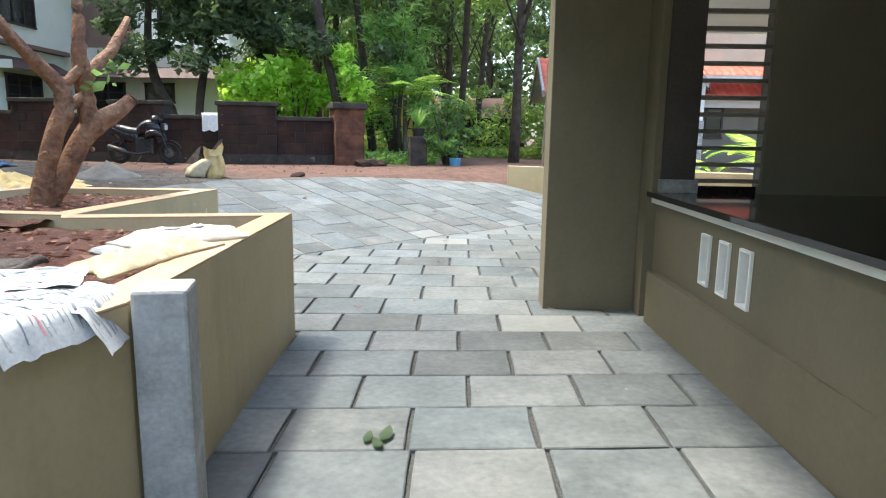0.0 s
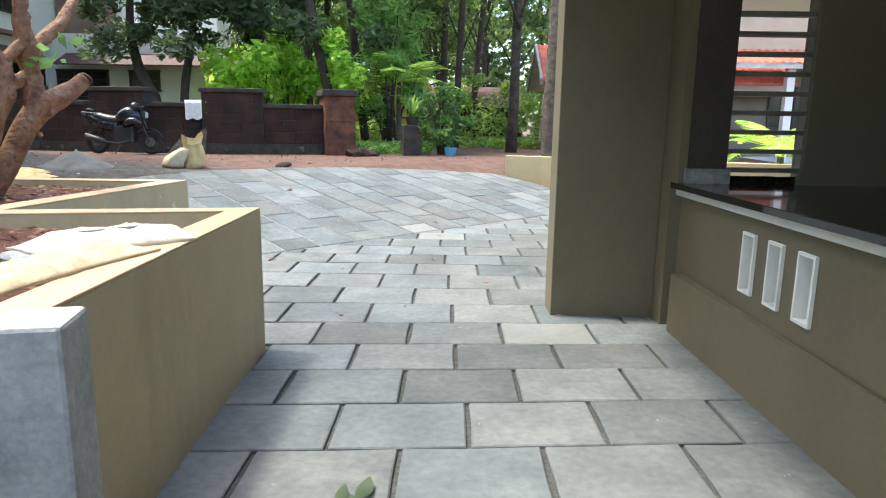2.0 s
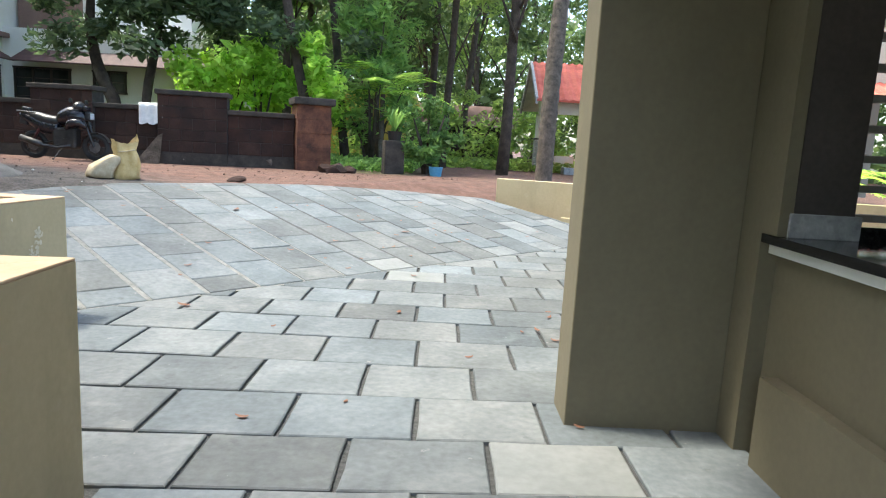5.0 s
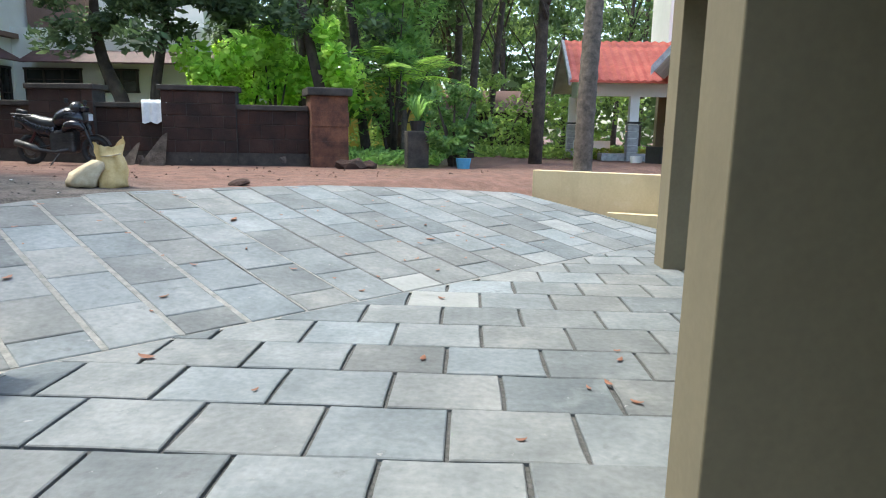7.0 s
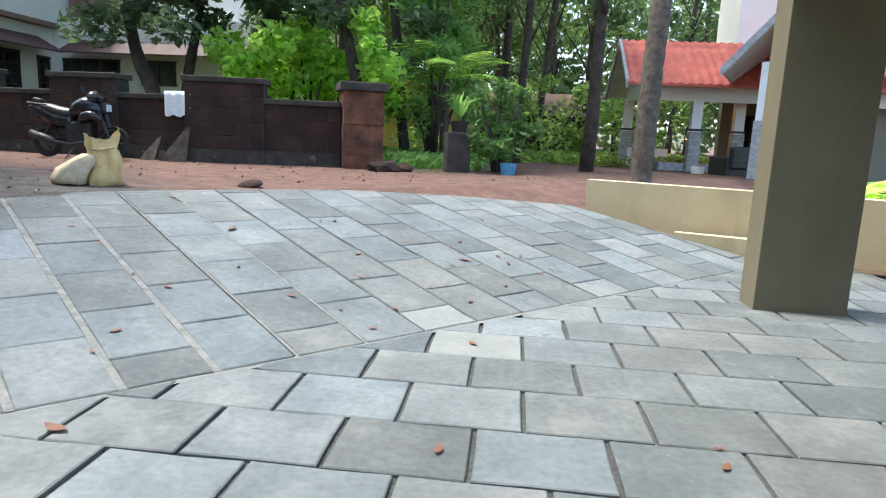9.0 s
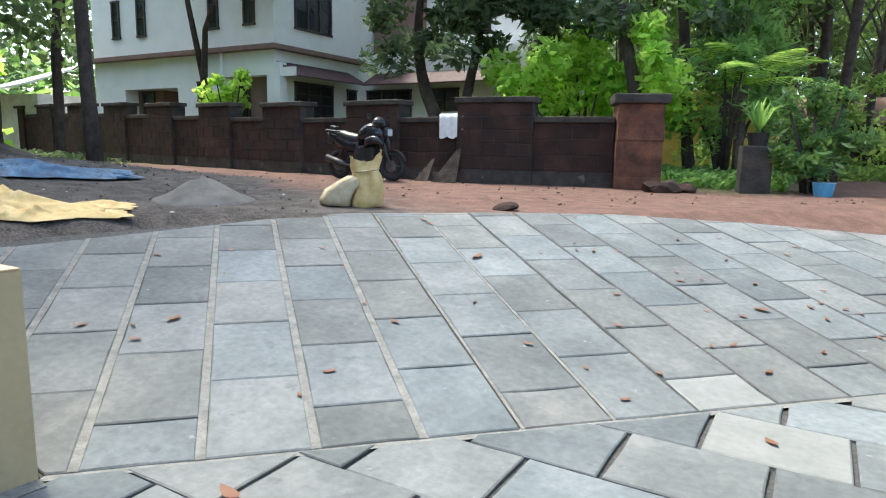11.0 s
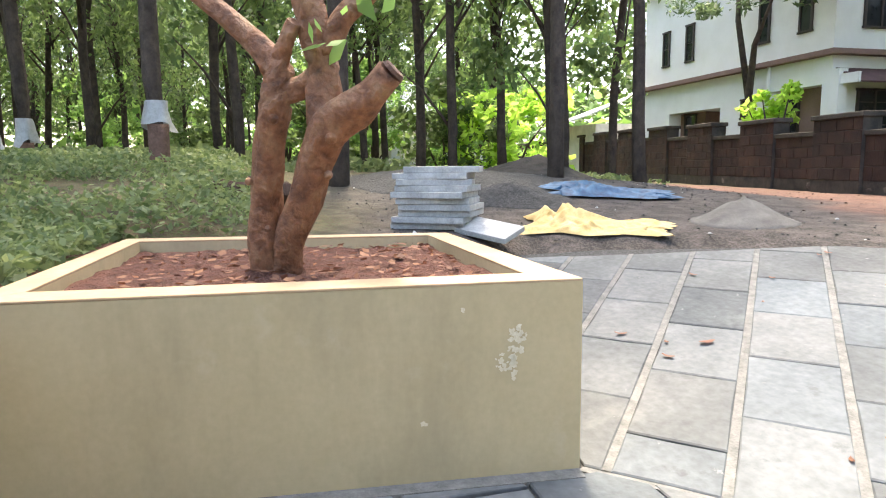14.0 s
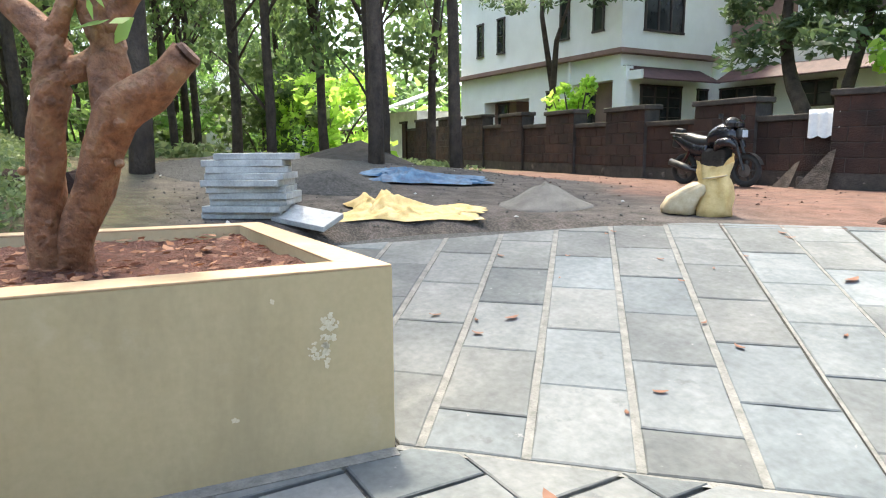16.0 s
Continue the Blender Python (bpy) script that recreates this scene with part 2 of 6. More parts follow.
M_GRAVEL = mat("dark_gravel", (0.025, 0.025, 0.026), (0.09, 0.088, 0.085), 25, 0.95, 1.0, 90, dist=0.03)
M_TILE = mat("red_roof_tile", (0.42, 0.075, 0.045), (0.60, 0.15, 0.10), 3, 0.7, 0.3, 30, per_object=0.15)
M_MAROON = mat("maroon_roof_tile", (0.055, 0.026, 0.028), (0.105, 0.052, 0.052), 4, 0.7, 0.3, 30)
M_WINDARK = mat("dark_window_wood", (0.02, 0.014, 0.012), (0.045, 0.03, 0.026), 8, 0.5, 0.1, 60)
M_GLASS = mat("dark_window_glass", (0.012, 0.015, 0.016), (0.03, 0.034, 0.036), 3, 0.1, 0.0, 60)
M_BROWNP = mat("brown_wall_paint", (0.19, 0.115, 0.095), (0.25, 0.16, 0.135), 2, 0.8, 0.1, 30)
M_BEIGE = mat("beige_wall_paint", (0.46, 0.40, 0.30), (0.54, 0.47, 0.36), 2, 0.8, 0.1, 30)
M_YELLOW = mat("yellow_wall_paint", (0.62, 0.44, 0.09), (0.72, 0.54, 0.16), 2, 0.8, 0.1, 30)
M_STONECLAD = mat("grey_stone_cladding", (0.24, 0.24, 0.245), (0.48, 0.48, 0.48), 9, 0.7, 0.3, 40)
M_BLACK = mat("black_plastic", (0.012, 0.012, 0.013), (0.025, 0.025, 0.027), 10, 0.4, 0.05, 60)
M_TYRE = mat("tyre_rubber", (0.012, 0.012, 0.012), (0.03, 0.028, 0.026), 20, 0.85, 0.3, 90)
M_CHROME = mat("grey_metal", (0.10, 0.10, 0.105), (0.2, 0.2, 0.2), 10, 0.45, 0.05, 60, metal=0.9)
M_DARKMETAL = mat("dark_engine_metal", (0.03, 0.03, 0.032), (0.07, 0.068, 0.066), 12, 0.5, 0.1, 60, metal=0.6)
M_TANK = mat("black_gloss_paint", (0.01, 0.01, 0.014), (0.02, 0.018, 0.022), 5, 0.2, 0.0, 60)
M_REDPAINT = mat("dark_red_paint", (0.03, 0.006, 0.008), (0.05, 0.01, 0.012), 5, 0.3, 0.0, 60)
M_LENS = mat("clear_lens", (0.45, 0.5, 0.55), (0.6, 0.65, 0.7), 10, 0.15, 0.0, 60)
M_BLUE = mat("blue_plastic", (0.05, 0.22, 0.40), (0.10, 0.32, 0.50), 10, 0.5, 0.05, 60)
M_LITTER = leaf_mat("dead_leaf", (0.10, 0.035, 0.02), (0.30, 0.14, 0.07), 0.1)
M_LEAF = leaf_mat("canopy_leaf", (0.09, 0.16, 0.04), (0.24, 0.34, 0.09), 0.6)
M_LEAFR = leaf_mat("rubber_leaf", (0.032, 0.066, 0.020), (0.11, 0.17, 0.055), 0.42)
M_LEAFD = leaf_mat("dark_mango_leaf", (0.03, 0.055, 0.025), (0.10, 0.15, 0.065), 0.4)
M_LEAFB = leaf_mat("bright_young_leaf", (0.13, 0.27, 0.03), (0.44, 0.60, 0.14), 0.6)
M_LEAFG = leaf_mat("fresh_green_leaf", (0.07, 0.16, 0.04), (0.20, 0.34, 0.09), 0.5)
M_LEAFT = leaf_mat("tapioca_leaf", (0.04, 0.10, 0.025), (0.11, 0.20, 0.05), 0.4)
M_GRASS = leaf_mat("ground_weed_leaf", (0.06, 0.10, 0.032), (0.17, 0.215, 0.095), 0.35)
M_PLASTIC = mat("clear_milky_plastic", (0.50, 0.51, 0.50), (0.70, 0.71, 0.70), 14, 0.35, 0.4, 60, dist=0.02)
weather(M_SLATE, 1.9, 0.56, 0.72, (0.26, 0.265, 0.26), 0.5, tint=0.04)
weather(M_SLATE, 5.5, 0.62, 0.70, (0.07, 0.074, 0.075), 0.5)
weather(M_SLATE, 11.0, 0.66, 0.72, (0.32, 0.32, 0.31), 0.6)
weather(M_TAN, 2.2, 0.50, 0.75, (0.26, 0.21, 0.13), 0.45, (1, 1, 0.25))
weather(M_TAN, 4.0, 0.60, 0.75, (0.58, 0.50, 0.35), 0.4)
weather(M_OLIVESHADE, 1.8, 0.50, 0.75, (0.10, 0.085, 0.058), 0.5, (1, 1, 0.3))
weather(M_CONC, 6.0, 0.55, 0.7, (0.62, 0.62, 0.60), 0.5)
weather(M_RIM, 6.0, 0.55, 0.75, (0.33, 0.23, 0.14), 0.5)
weather(M_LATERITE, 1.6, 0.5, 0.7, (0.10, 0.038, 0.022), 0.35)
mb = M_PLASTIC.node_tree
tr = mb.nodes.new("ShaderNodeBsdfTransparent")
tr.inputs[0].default_value = (0.85, 0.86, 0.85, 1)
ms_ = mb.nodes.new("ShaderNodeMixShader")
ms_.inputs[0].default_value = 0.42
mb.links.new(mb.nodes["Principled BSDF"].outputs[0], ms_.inputs[1])
mb.links.new(tr.outputs[0], ms_.inputs[2])
mb.links.new(ms_.outputs[0], mb.nodes["Material Output"].inputs[0])
M_LAMPGLOW = bpy.data.materials.new("warm_lamp_glow")
M_LAMPGLOW.use_nodes = True
M_LAMPGLOW.node_tree.nodes["Principled BSDF"].inputs["Emission Color"].default_value = (1.0, 0.35, 0.10, 1)
M_LAMPGLOW.node_tree.nodes["Principled BSDF"].inputs["Emission Strength"].default_value = 2.5

# ---------------- mesh helpers ----------------


def part(name, bm, material, parent=None, label=""):
    """Links a bmesh as one mesh object under a thing or a part."""
    me = bpy.data.meshes.new(name)
    bm.to_mesh(me)
    bm.free()
    me.materials.append(material)
    ob = new(name, me)
    if parent:
        ob.parent = parent
    if label:
        tagged(ob, label)
    return ob


def raw(name, verts, faces, material, parent=None, smooth=False):
    me = bpy.data.meshes.new(name)
    me.from_pydata(verts, [], faces)
    me.materials.append(material)
    if smooth:
        me.polygons.foreach_set("use_smooth", [True] * len(me.polygons))
    me.update()
    ob = new(name, me)
    if parent:
        ob.parent = parent
    return ob


def box_bm(x0, x1, y0, y1, z0, z1, bevel=0.0, m=None, bm=None):
    bm = bm or bmesh.new()
    mm = Matrix.Translation(((x0 + x1) / 2, (y0 + y1) / 2, (z0 + z1) / 2)) @ Matrix.Diagonal((x1 - x0, y1 - y0, z1 - z0, 1))
    if m:
        mm = m @ mm
    r = bmesh.ops.create_cube(bm, size=1, matrix=mm)
    if bevel:
        es = {e for v in r["verts"] for e in v.link_edges}
        bmesh.ops.bevel(bm, geom=list(es), offset=bevel, segments=2, affect='EDGES', profile=0.5)
    return bm


def cyl_bm(p0, p1, r0, r1=None, seg=14, bm=None):
    bm = bm or bmesh.new()
    p0, p1 = Vector(p0), Vector(p1)
    d = p1 - p0
    m = Matrix.Translation((p0 + p1) / 2) @ d.to_track_quat('Z', 'Y').to_matrix().to_4x4()
    bmesh.ops.create_cone(bm, cap_ends=True, segments=seg, radius1=r0, radius2=r0 if r1 is None else r1, depth=d.length, matrix=m)
    return bm


def prism_bm(poly, z0, z1, bevel=0.0, bm=None):
    """An upright prism over a plan polygon, anticlockwise."""
    bm = bm or bmesh.new()
    lo = [bm.verts.new((x, y, z0)) for x, y in poly]
    hi = [bm.verts.new((x, y, z1)) for x, y in poly]
    n = len(poly)
    bm.faces.new(lo[::-1])
    bm.faces.new(hi)
    for i in range(n):
        bm.faces.new((lo[i], lo[(i + 1) % n], hi[(i + 1) % n], hi[i]))
    bmesh.ops.recalc_face_normals(bm, faces=bm.faces)
    if bevel:
        bmesh.ops.bevel(bm, geom=list(bm.edges), offset=bevel, segments=2, affect='EDGES', profile=0.5)
    return bm


def tube(bm, pts, radii, seg=10, wob=0.0, rnd=random):
    """A tapering limb through points."""
    pts = [Vector(p) for p in pts]
    rings = []
    for i, p in enumerate(pts):
        d = (pts[min(i + 1, len(pts) - 1)] - pts[max(i - 1, 0)]).normalized()
        q = d.to_track_quat('Z', 'Y')
        rings.append([bm.verts.new(p + q @ Vector((math.cos(a), math.sin(a), 0)) * radii[i] * (1 + wob * noise.noise(p * 5 + Vector((math.cos(a), math.sin(a), 0)) * 1.5)))
                      for a in (2 * math.pi * k / seg for k in range(seg))])
    for a, b in zip(rings, rings[1:]):
        for k in range(seg):
            f = bm.faces.new((a[k], a[(k + 1) % seg], b[(k + 1) % seg], b[k]))
            f.smooth = True
    bm.faces.new(rings[0][::-1])
    bm.faces.new(rings[-1])
    return bm


def smooth_pts(pts, radii, n=4):
    """Finer points along a limb (Catmull-Rom)."""
    P = [Vector(p) for p in pts]
    op, orad = [], []
    for i in range(len(P) - 1):
        a, b, c, d = P[max(i - 1, 0)], P[i], P[i + 1], P[min(i + 2, len(P) - 1)]
        for k in range(n):
            t = k / n
            op.append(0.5 * ((2 * b) + (c - a) * t + (2 * a - 5 * b + 4 * c - d) * t * t + (3 * b - a - 3 * c + d) * t ** 3))
            orad.append(radii[i] + (radii[i + 1] - radii[i]) * t)
    op.append(P[-1])
    orad.append(radii[-1])
    return op, orad


def leaf_quads(centres, size, rng, aspect=2.3, droop=0.3, jitter=0.35):
    """Many small pointed leaves, each folded of two triangles, at the given places (numpy)."""
    c = np.asarray(centres, float)
    n = len(c)
    d = rng.normal(size=(n, 3))
    d[:, 2] = d[:, 2] * 0.6 - droop
    d /= np.linalg.norm(d, axis=1)[:, None]
    u = rng.normal(size=(n, 3))
    w = np.cross(d, u)
    w /= np.linalg.norm(w, axis=1)[:, None]
    s = size * (1 + jitter * rng.normal(size=(n, 1))).clip(0.4, 2)
    a = c - d * s * 0.5
    b = c + d * s * 0.5
    l = c + w * s / aspect * 0.5 - d * s * 0.08
    r = c - w * s / aspect * 0.5 - d * s * 0.08
    v = np.stack([a, l, b, r], 1).reshape(-1, 3)
    f = np.arange(4 * n).reshape(-1, 4)
    return v, f


def leaf_mesh(name, v, f, material):
    me = bpy.data.meshes.new(name)
    me.from_pydata(v.tolist(), [], f.tolist())
    me.materials.append(material)
    me.update()
    return me


def clump_points(rng, blobs, per, spread):
    """Leaf places scattered in shells of uneven clumps."""
    out = []
    for c, r in blobs:
        p = rng.normal(size=(per, 3))
        p /= np.linalg.norm(p, axis=1)[:, None]
        p *= (rng.random((per, 1)) ** 0.45) * r
        p[:, 2] *= spread
        out.append(p + np.asarray(c))
    return np.concatenate(out)


def thing(name, label, category, loc=(0, 0, 0), rz=0, group="", kind=""):
    e = new(name)
    e.matrix_basis = pose(*loc, 0, 0, rz)
    return tagged(e, label, category, group, kind)


def sstep(v, a, b):
    t = min(1, max(0, (v - a) / (b - a)))
    return t * t * (3 - 2 * t)


R2 = math.sqrt(2)
SLOPE = 0.186


def ramp_z(x, y):
    return min(0.635, max(0.0, SLOPE * (y - x - 8.27) / R2))


def plane_z(x, y):
    return SLOPE * (y - x - 8.27) / R2


def west_edge(y):
    if y < 6.65:
        return -3.55
    if y < 7.62:
        return -3.55 - 0.85 * (y - 6.65) / 0.97
    return -4.40 + 0.54 * (y - 7.62)


def ground_z(x, y):
    z = ramp_z(x, y)
    e = west_edge(y)
    if y < 13 and x < e:
        k = sstep(x, e, e - 0.9)
        z = z + (0.68 - z) * k
    z += 0.42 * sstep(x, -4.2, -9.5) * sstep(y, 14.5, 9.0)
    z += 0.10 * sstep(x, -4.0, -5.6) * sstep(y, 6.0, 4.5)
    z += 0.17 * sstep(y, 6.0, 4.3) * sstep(x, -3.4, -4.2)
    if y < 4.4 and x > -3.55:
        z = -0.06
    z += 0.025 * noise.noise(Vector((x * 0.9, y * 0.9, 0))) * (1 if x < e - 0.3 or y > 13.5 else 0)
    return z


# ---------------- ground ----------------
def axis(lo, hi, fine_lo, fine_hi, step):
    a = list(np.arange(fine_lo, fine_hi + 1e-6, step))
    d, x = step, fine_hi
    while x < hi:
        d *= 1.35
        x += d
        a.append(min(x, hi))
    d, x = step, fine_lo
    pre = []
    while x > lo:
        d *= 1.35
        x -= d
        pre.append(max(x, lo))
    return pre[::-1] + a


gx, gy = axis(-900, 900, -16, 8, 0.25), axis(-900, 900, -3, 20, 0.25)


def under_pave(x, y):
    return (x > west_edge(y) - 0.25 and -2 < y < 13.6 and x < 6.5 and (y - x < 13.6))


gv = [(x, y, ground_z(x, y) - (0.07 if under_pave(x, y) and not (y - x - 8.27 > 4.5) else 0)) for y in gy for x in gx]
W = len(gx)
gf = [(j * W + i, j * W + i + 1, (j + 1) * W + i + 1, (j + 1) * W + i) for j in range(len(gy) - 1) for i in range(W - 1)]
ground = raw("ground", gv, gf, M_EARTH, smooth=True)
tagged(ground, "red laterite road and dark dusty yard earth", "ground", kind="structure")

# ---------------- planters ----------------


def wall_ring(name, outer, inner, z0, z1, label, sides=9):
    """Planter: tan walls around a soil bed, with a paler rim."""
    t = thing(name, label, "planter")
    n = len(outer)
    for i in range(min(n, sides)):
        j = (i + 1) % n
        part("wall", prism_bm([outer[i], outer[j], inner[j], inner[i]], z0, z1 - 0.012, 0), M_TAN, t)
        part("rim", prism_bm([outer[i], outer[j], inner[j], inner[i]], z1 - 0.012, z1, 0.004), M_RIM, t, "pale tan painted rim")
    return t


P2O = [(-1.78, 4.40), (-1.585, 6.65), (-3.46, 6.58), (-3.80, 4.52)]
P2I = [(-1.95, 4.55), (-1.775, 6.47), (-3.36, 6.43), (-3.62, 4.63)]
planter_b = wall_ring("planter", P2O, P2I, -0.05, 0.808, "tan plastered planter around the pruned tree")
P1O = [(-0.80, -0.4), (-0.14, 1.98), (-0.225, 4.36), (-1.84, 4.405), (-3.9, 4.50), (-3.9, -0.4)]
P1I = [(-0.96, -0.2), (-0.30, 2.02), (-0.375, 4.21), (-1.75, 4.25), (-3.75, 4.35), (-3.75, -0.2)]
planter_a = wall_ring("planter", P1O, P1I, -0.05, 0.855, "tan plastered planter with soil, sack and newspapers", 3)


# the first planter's end wall falls a little to meet the second one's rim
for ob in planter_a.children:
    for v in ob.data.vertices:
        if v.co.z > 0.8 and v.co.y > 4.15:
            v.co.z -= 0.047 * min(1, max(0, (-0.3 - v.co.x) / 1.45))


def soil_bed(poly, z, parent, rise=0.0):
    xs, ys = [p[0] for p in poly], [p[1] for p in poly]
    nx, ny = 40, 40
    v = [(min(xs) + (max(xs) - min(xs)) * i / nx, min(ys) + (max(ys) - min(ys)) * j / ny, 0) for j in range(ny + 1) for i in range(nx + 1)]
    v = [(x, y, z + rise * sstep(x, -0.9, -3.0) * sstep(y, 4.2, 3.2) + 0.03 * noise.noise(Vector((x * 3, y * 3, 1))) + 0.02 * noise.noise(Vector((x * 11, y * 11, 4)))) for x, y, _ in v]
    f = [(j * (nx + 1) + i, j * (nx + 1) + i + 1, (j + 1) * (nx + 1) + i + 1, (j + 1) * (nx + 1) + i) for j in range(ny) for i in range(nx)]
    return raw("soil", v, f, M_SOIL, parent, True)


tagged(soil_bed([(-3.60, 4.57), (-1.83, 6.47)], 0.735, planter_b), "dry red soil with leaf litter")
tagged(soil_bed([(-3.95, 4.10), (-1.90, 4.46)], 0.765, planter_b), "dry red soil behind the planter")
tagged(soil_bed([(-4.60, -0.3), (-0.33, 4.28)], 0.72, planter_a, 0.17), "dry red soil with stones")

# bare scuffs on the planter's paint
rs = random.Random(5)
for k in range(62):
    t = rs.random()
    y = (6.375 if t > 0.5 else 6.335) + rs.gauss(0, 0.024)
    z = (0.585 if t > 0.5 else 0.475) + rs.gauss(0, 0.032)
    if k == 60:
        y, z = 6.0, 0.25
    if k == 61:
        y, z = 6.16, 0.70
    x = -1.78 + 0.195 * (y - 4.40) / 2.25
    bm = bmesh.new()
    r = rs.uniform(0.003, 0.015)
    vs = [bm.verts.new((x + 0.003 + 0.0867 * (r * math.cos(a) * q), y + r * math.cos(a) * q, z + r * math.sin(a) * q)) for a, q in ((2 * math.pi * i / 11, rs.uniform(0.5, 1.3)) for i in range(11))]
    bm.faces.new(vs)
    part("scuff", bm, M_SCUFF, planter_b, "chipped pale plaster patch")

# ---------------- porch building on the east side ----------------
def struct(name, bm, material, label, category="wall"):
    return tagged(part(name, bm, material), label, category, kind="structure")


# pillars, stub and plinth wall carry painted-in shade in their olive base colour
struct("pillar_1", prism_bm([(1.612, 5.18), (2.345, 5.18), (2.345, 5.455), (1.612, 5.455)], -0.05, 3.0, 0.006), M_OLIVESHADE, "tall olive-tan porch pillar, shade darkened into its paint", "pillar")
struct("pillar_2", prism_bm([(2.95, 9.96), (3.68, 9.96), (3.68, 10.28), (2.95, 10.28)], -0.05, 3.0, 0.006), M_OLIVESHADE, "tall olive-tan porch pillar, shade darkened into its paint", "pillar")
struct("beam_1", prism_bm([(1.60, 5.5), (1.95, 5.5), (3.25, 9.96), (2.90, 9.96)], 2.62, 3.0), M_OLIVESHADE, "olive-tan porch beam, shade darkened into its paint", "beam")
# unseen overhang out to x = 1.0, added to shade the plinth wall
struct("ceiling", prism_bm([(1.0, -3.2), (7.6, -3.2), (7.6, 10.4), (2.95, 10.4), (1.60, 5.5), (1.0, 5.0)], 3.0, 3.16), M_WHITE, "white porch roof slab, widened out of view to shade the plinth", "ceiling")
struct("wall_stub", prism_bm([(2.345, 5.00), (2.66, 5.00), (2.66, 5.30), (2.345, 5.30)], -0.05, 3.0), M_OLIVESHADE, "olive-tan wall beside the pillar, shade darkened into its paint")
struct("wall_end", prism_bm([(2.345, 4.875), (2.40, 4.875), (2.40, 5.00), (2.345, 5.00)], 0.992, 3.0), M_OLIVESHADE, "olive-tan wall end, shade darkened into its paint")
# sit-out plinth, its wall with three slit vents, and the floor slab
VENTS = [(3.335, 3.475), (3.61, 3.745), (3.885, 4.02)]
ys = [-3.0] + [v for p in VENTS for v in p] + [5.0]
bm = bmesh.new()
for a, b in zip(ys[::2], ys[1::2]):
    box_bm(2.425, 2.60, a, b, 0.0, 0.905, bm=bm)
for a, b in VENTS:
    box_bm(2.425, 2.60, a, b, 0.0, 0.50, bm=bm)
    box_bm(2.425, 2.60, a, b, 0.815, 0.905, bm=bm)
struct("wall_parapet", bm, M_OLIVESHADE, "olive-tan plinth wall of the sit-out, shade darkened into its paint")
struct("wall_plinth", prism_bm([(2.345, 4.86), (2.424, 2.2), (2.424, 4.86)], -0.05, 0.40, 0.004), M_OLIVESHADE, "olive-tan plastered plinth step, shade darkened into its paint")
bm = box_bm(2.385, 2.60, -3.0, 5.02, 0.905, 0.952, 0.004)
struct("trim_band", bm, M_WHITE, "white painted band under the granite", "trim")
struct("floor_granite", box_bm(2.345, 6.2, -3.0, 5.0, 0.952, 0.99, 0.004), M_GRANITE, "polished black granite sit-out floor", "floor")
struct("skirting", box_bm(2.70, 6.0, 4.975, 4.995, 0.99, 1.04), M_GRANITE, "black granite skirting strip", "trim")
for i, (a, b) in enumerate(VENTS):
    v = thing("wall_vent", "white framed slit vent in the plinth wall", "vent", (2.42, (a + b) / 2, 0.658), group="vents in the plinth wall")
    h, w = 0.158, (b - a) / 2
    part("frame_side", box_bm(-0.012, 0.16, -w, -w + 0.014, -h, h), M_WHITE, v)
    part("frame_side", box_bm(-0.012, 0.16, w - 0.014, w, -h, h), M_WHITE, v)
    part("frame_top", box_bm(-0.012, 0.16, -w + 0.014, w - 0.014, h - 0.014, h), M_WHITE, v)
    part("frame_bottom", box_bm(-0.012, 0.16, -w + 0.014, w - 0.014, -h, -h + 0.014), M_WHITE, v)
    part("back_panel", box_bm(0.15, 0.17, -w + 0.014, w - 0.014, -h + 0.014, h - 0.014), M_OFFWHITE, v)
col = thing("porch_column", "dark brown painted square column on a pale base", "column", (2.53, 4.94, 0.99))
part("shaft", box_bm(-0.125, 0.125, -0.06, 0.06, 0.10, 2.01), M_DARKCOL, col)
part("base", box_bm(-0.145, 0.15, -0.075, 0.075, 0.0, 0.10, 0.004), M_STONECLAD, col, "pale grey column base")
# these walls are dark by colour, standing in for shade under the roof
struct("wall_porch_a", box_bm(3.16, 4.15, 4.90, 5.05, 0.99, 3.0), M_WALLG, "greige sit-out wall, porch shade in its colour")
struct("wall_porch_b", box_bm(4.15, 4.3, -3.0, 5.05, 0.99, 3.0), M_WALLG, "greige house wall, porch shade in its colour")
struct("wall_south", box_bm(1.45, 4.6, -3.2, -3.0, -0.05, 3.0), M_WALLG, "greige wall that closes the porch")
struct("wall_inner", box_bm(2.6, 4.6, 5.0, 5.15, -0.05, 0.95), M_TAN, "tan plinth wall behind the sit-out")
lv = thing("louvre_screen", "grey horizontal metal slat screen", "screen", (2.90, 4.97, 0.99))
for k in range(15):
    part("slat", box_bm(-0.25, 0.27, -0.03, 0.03, 0.075 + 0.1225 * k, 0.105 + 0.1225 * k, 0.003), M_LOUVRE, lv)
part("stile", box_bm(0.255, 0.275, -0.035, 0.035, 0.0, 2.01), M_LOUVRE, lv)

# concrete guard post
post = thing("concrete_post", "short raw concrete post with whitish flaking faces", "post", (-0.055, 2.06, -0.05), 12)
part("shaft", box_bm(-0.085, 0.085, -0.085, 0.085, 0, 0.945, 0.012), M_CONC, post)

# low wall at the end of the ramp
lw = thing("low_wall", "low tan plastered garden wall beside the ramp", "wall")
part("wall", prism_bm([(1.94, 13.43), (4.2, 12.52), (9.5, 10.4), (9.6, 10.6), (4.3, 12.72), (2.0, 13.60)], 0.0, 0.80, 0.006), M_TAN, lw)
part("ledge", prism_bm([(3.0, 12.80), (2.95, 12.70), (4.2, 12.20), (4.2, 12.45)], 0.0, 0.25, 0.004), M_TAN, lw)

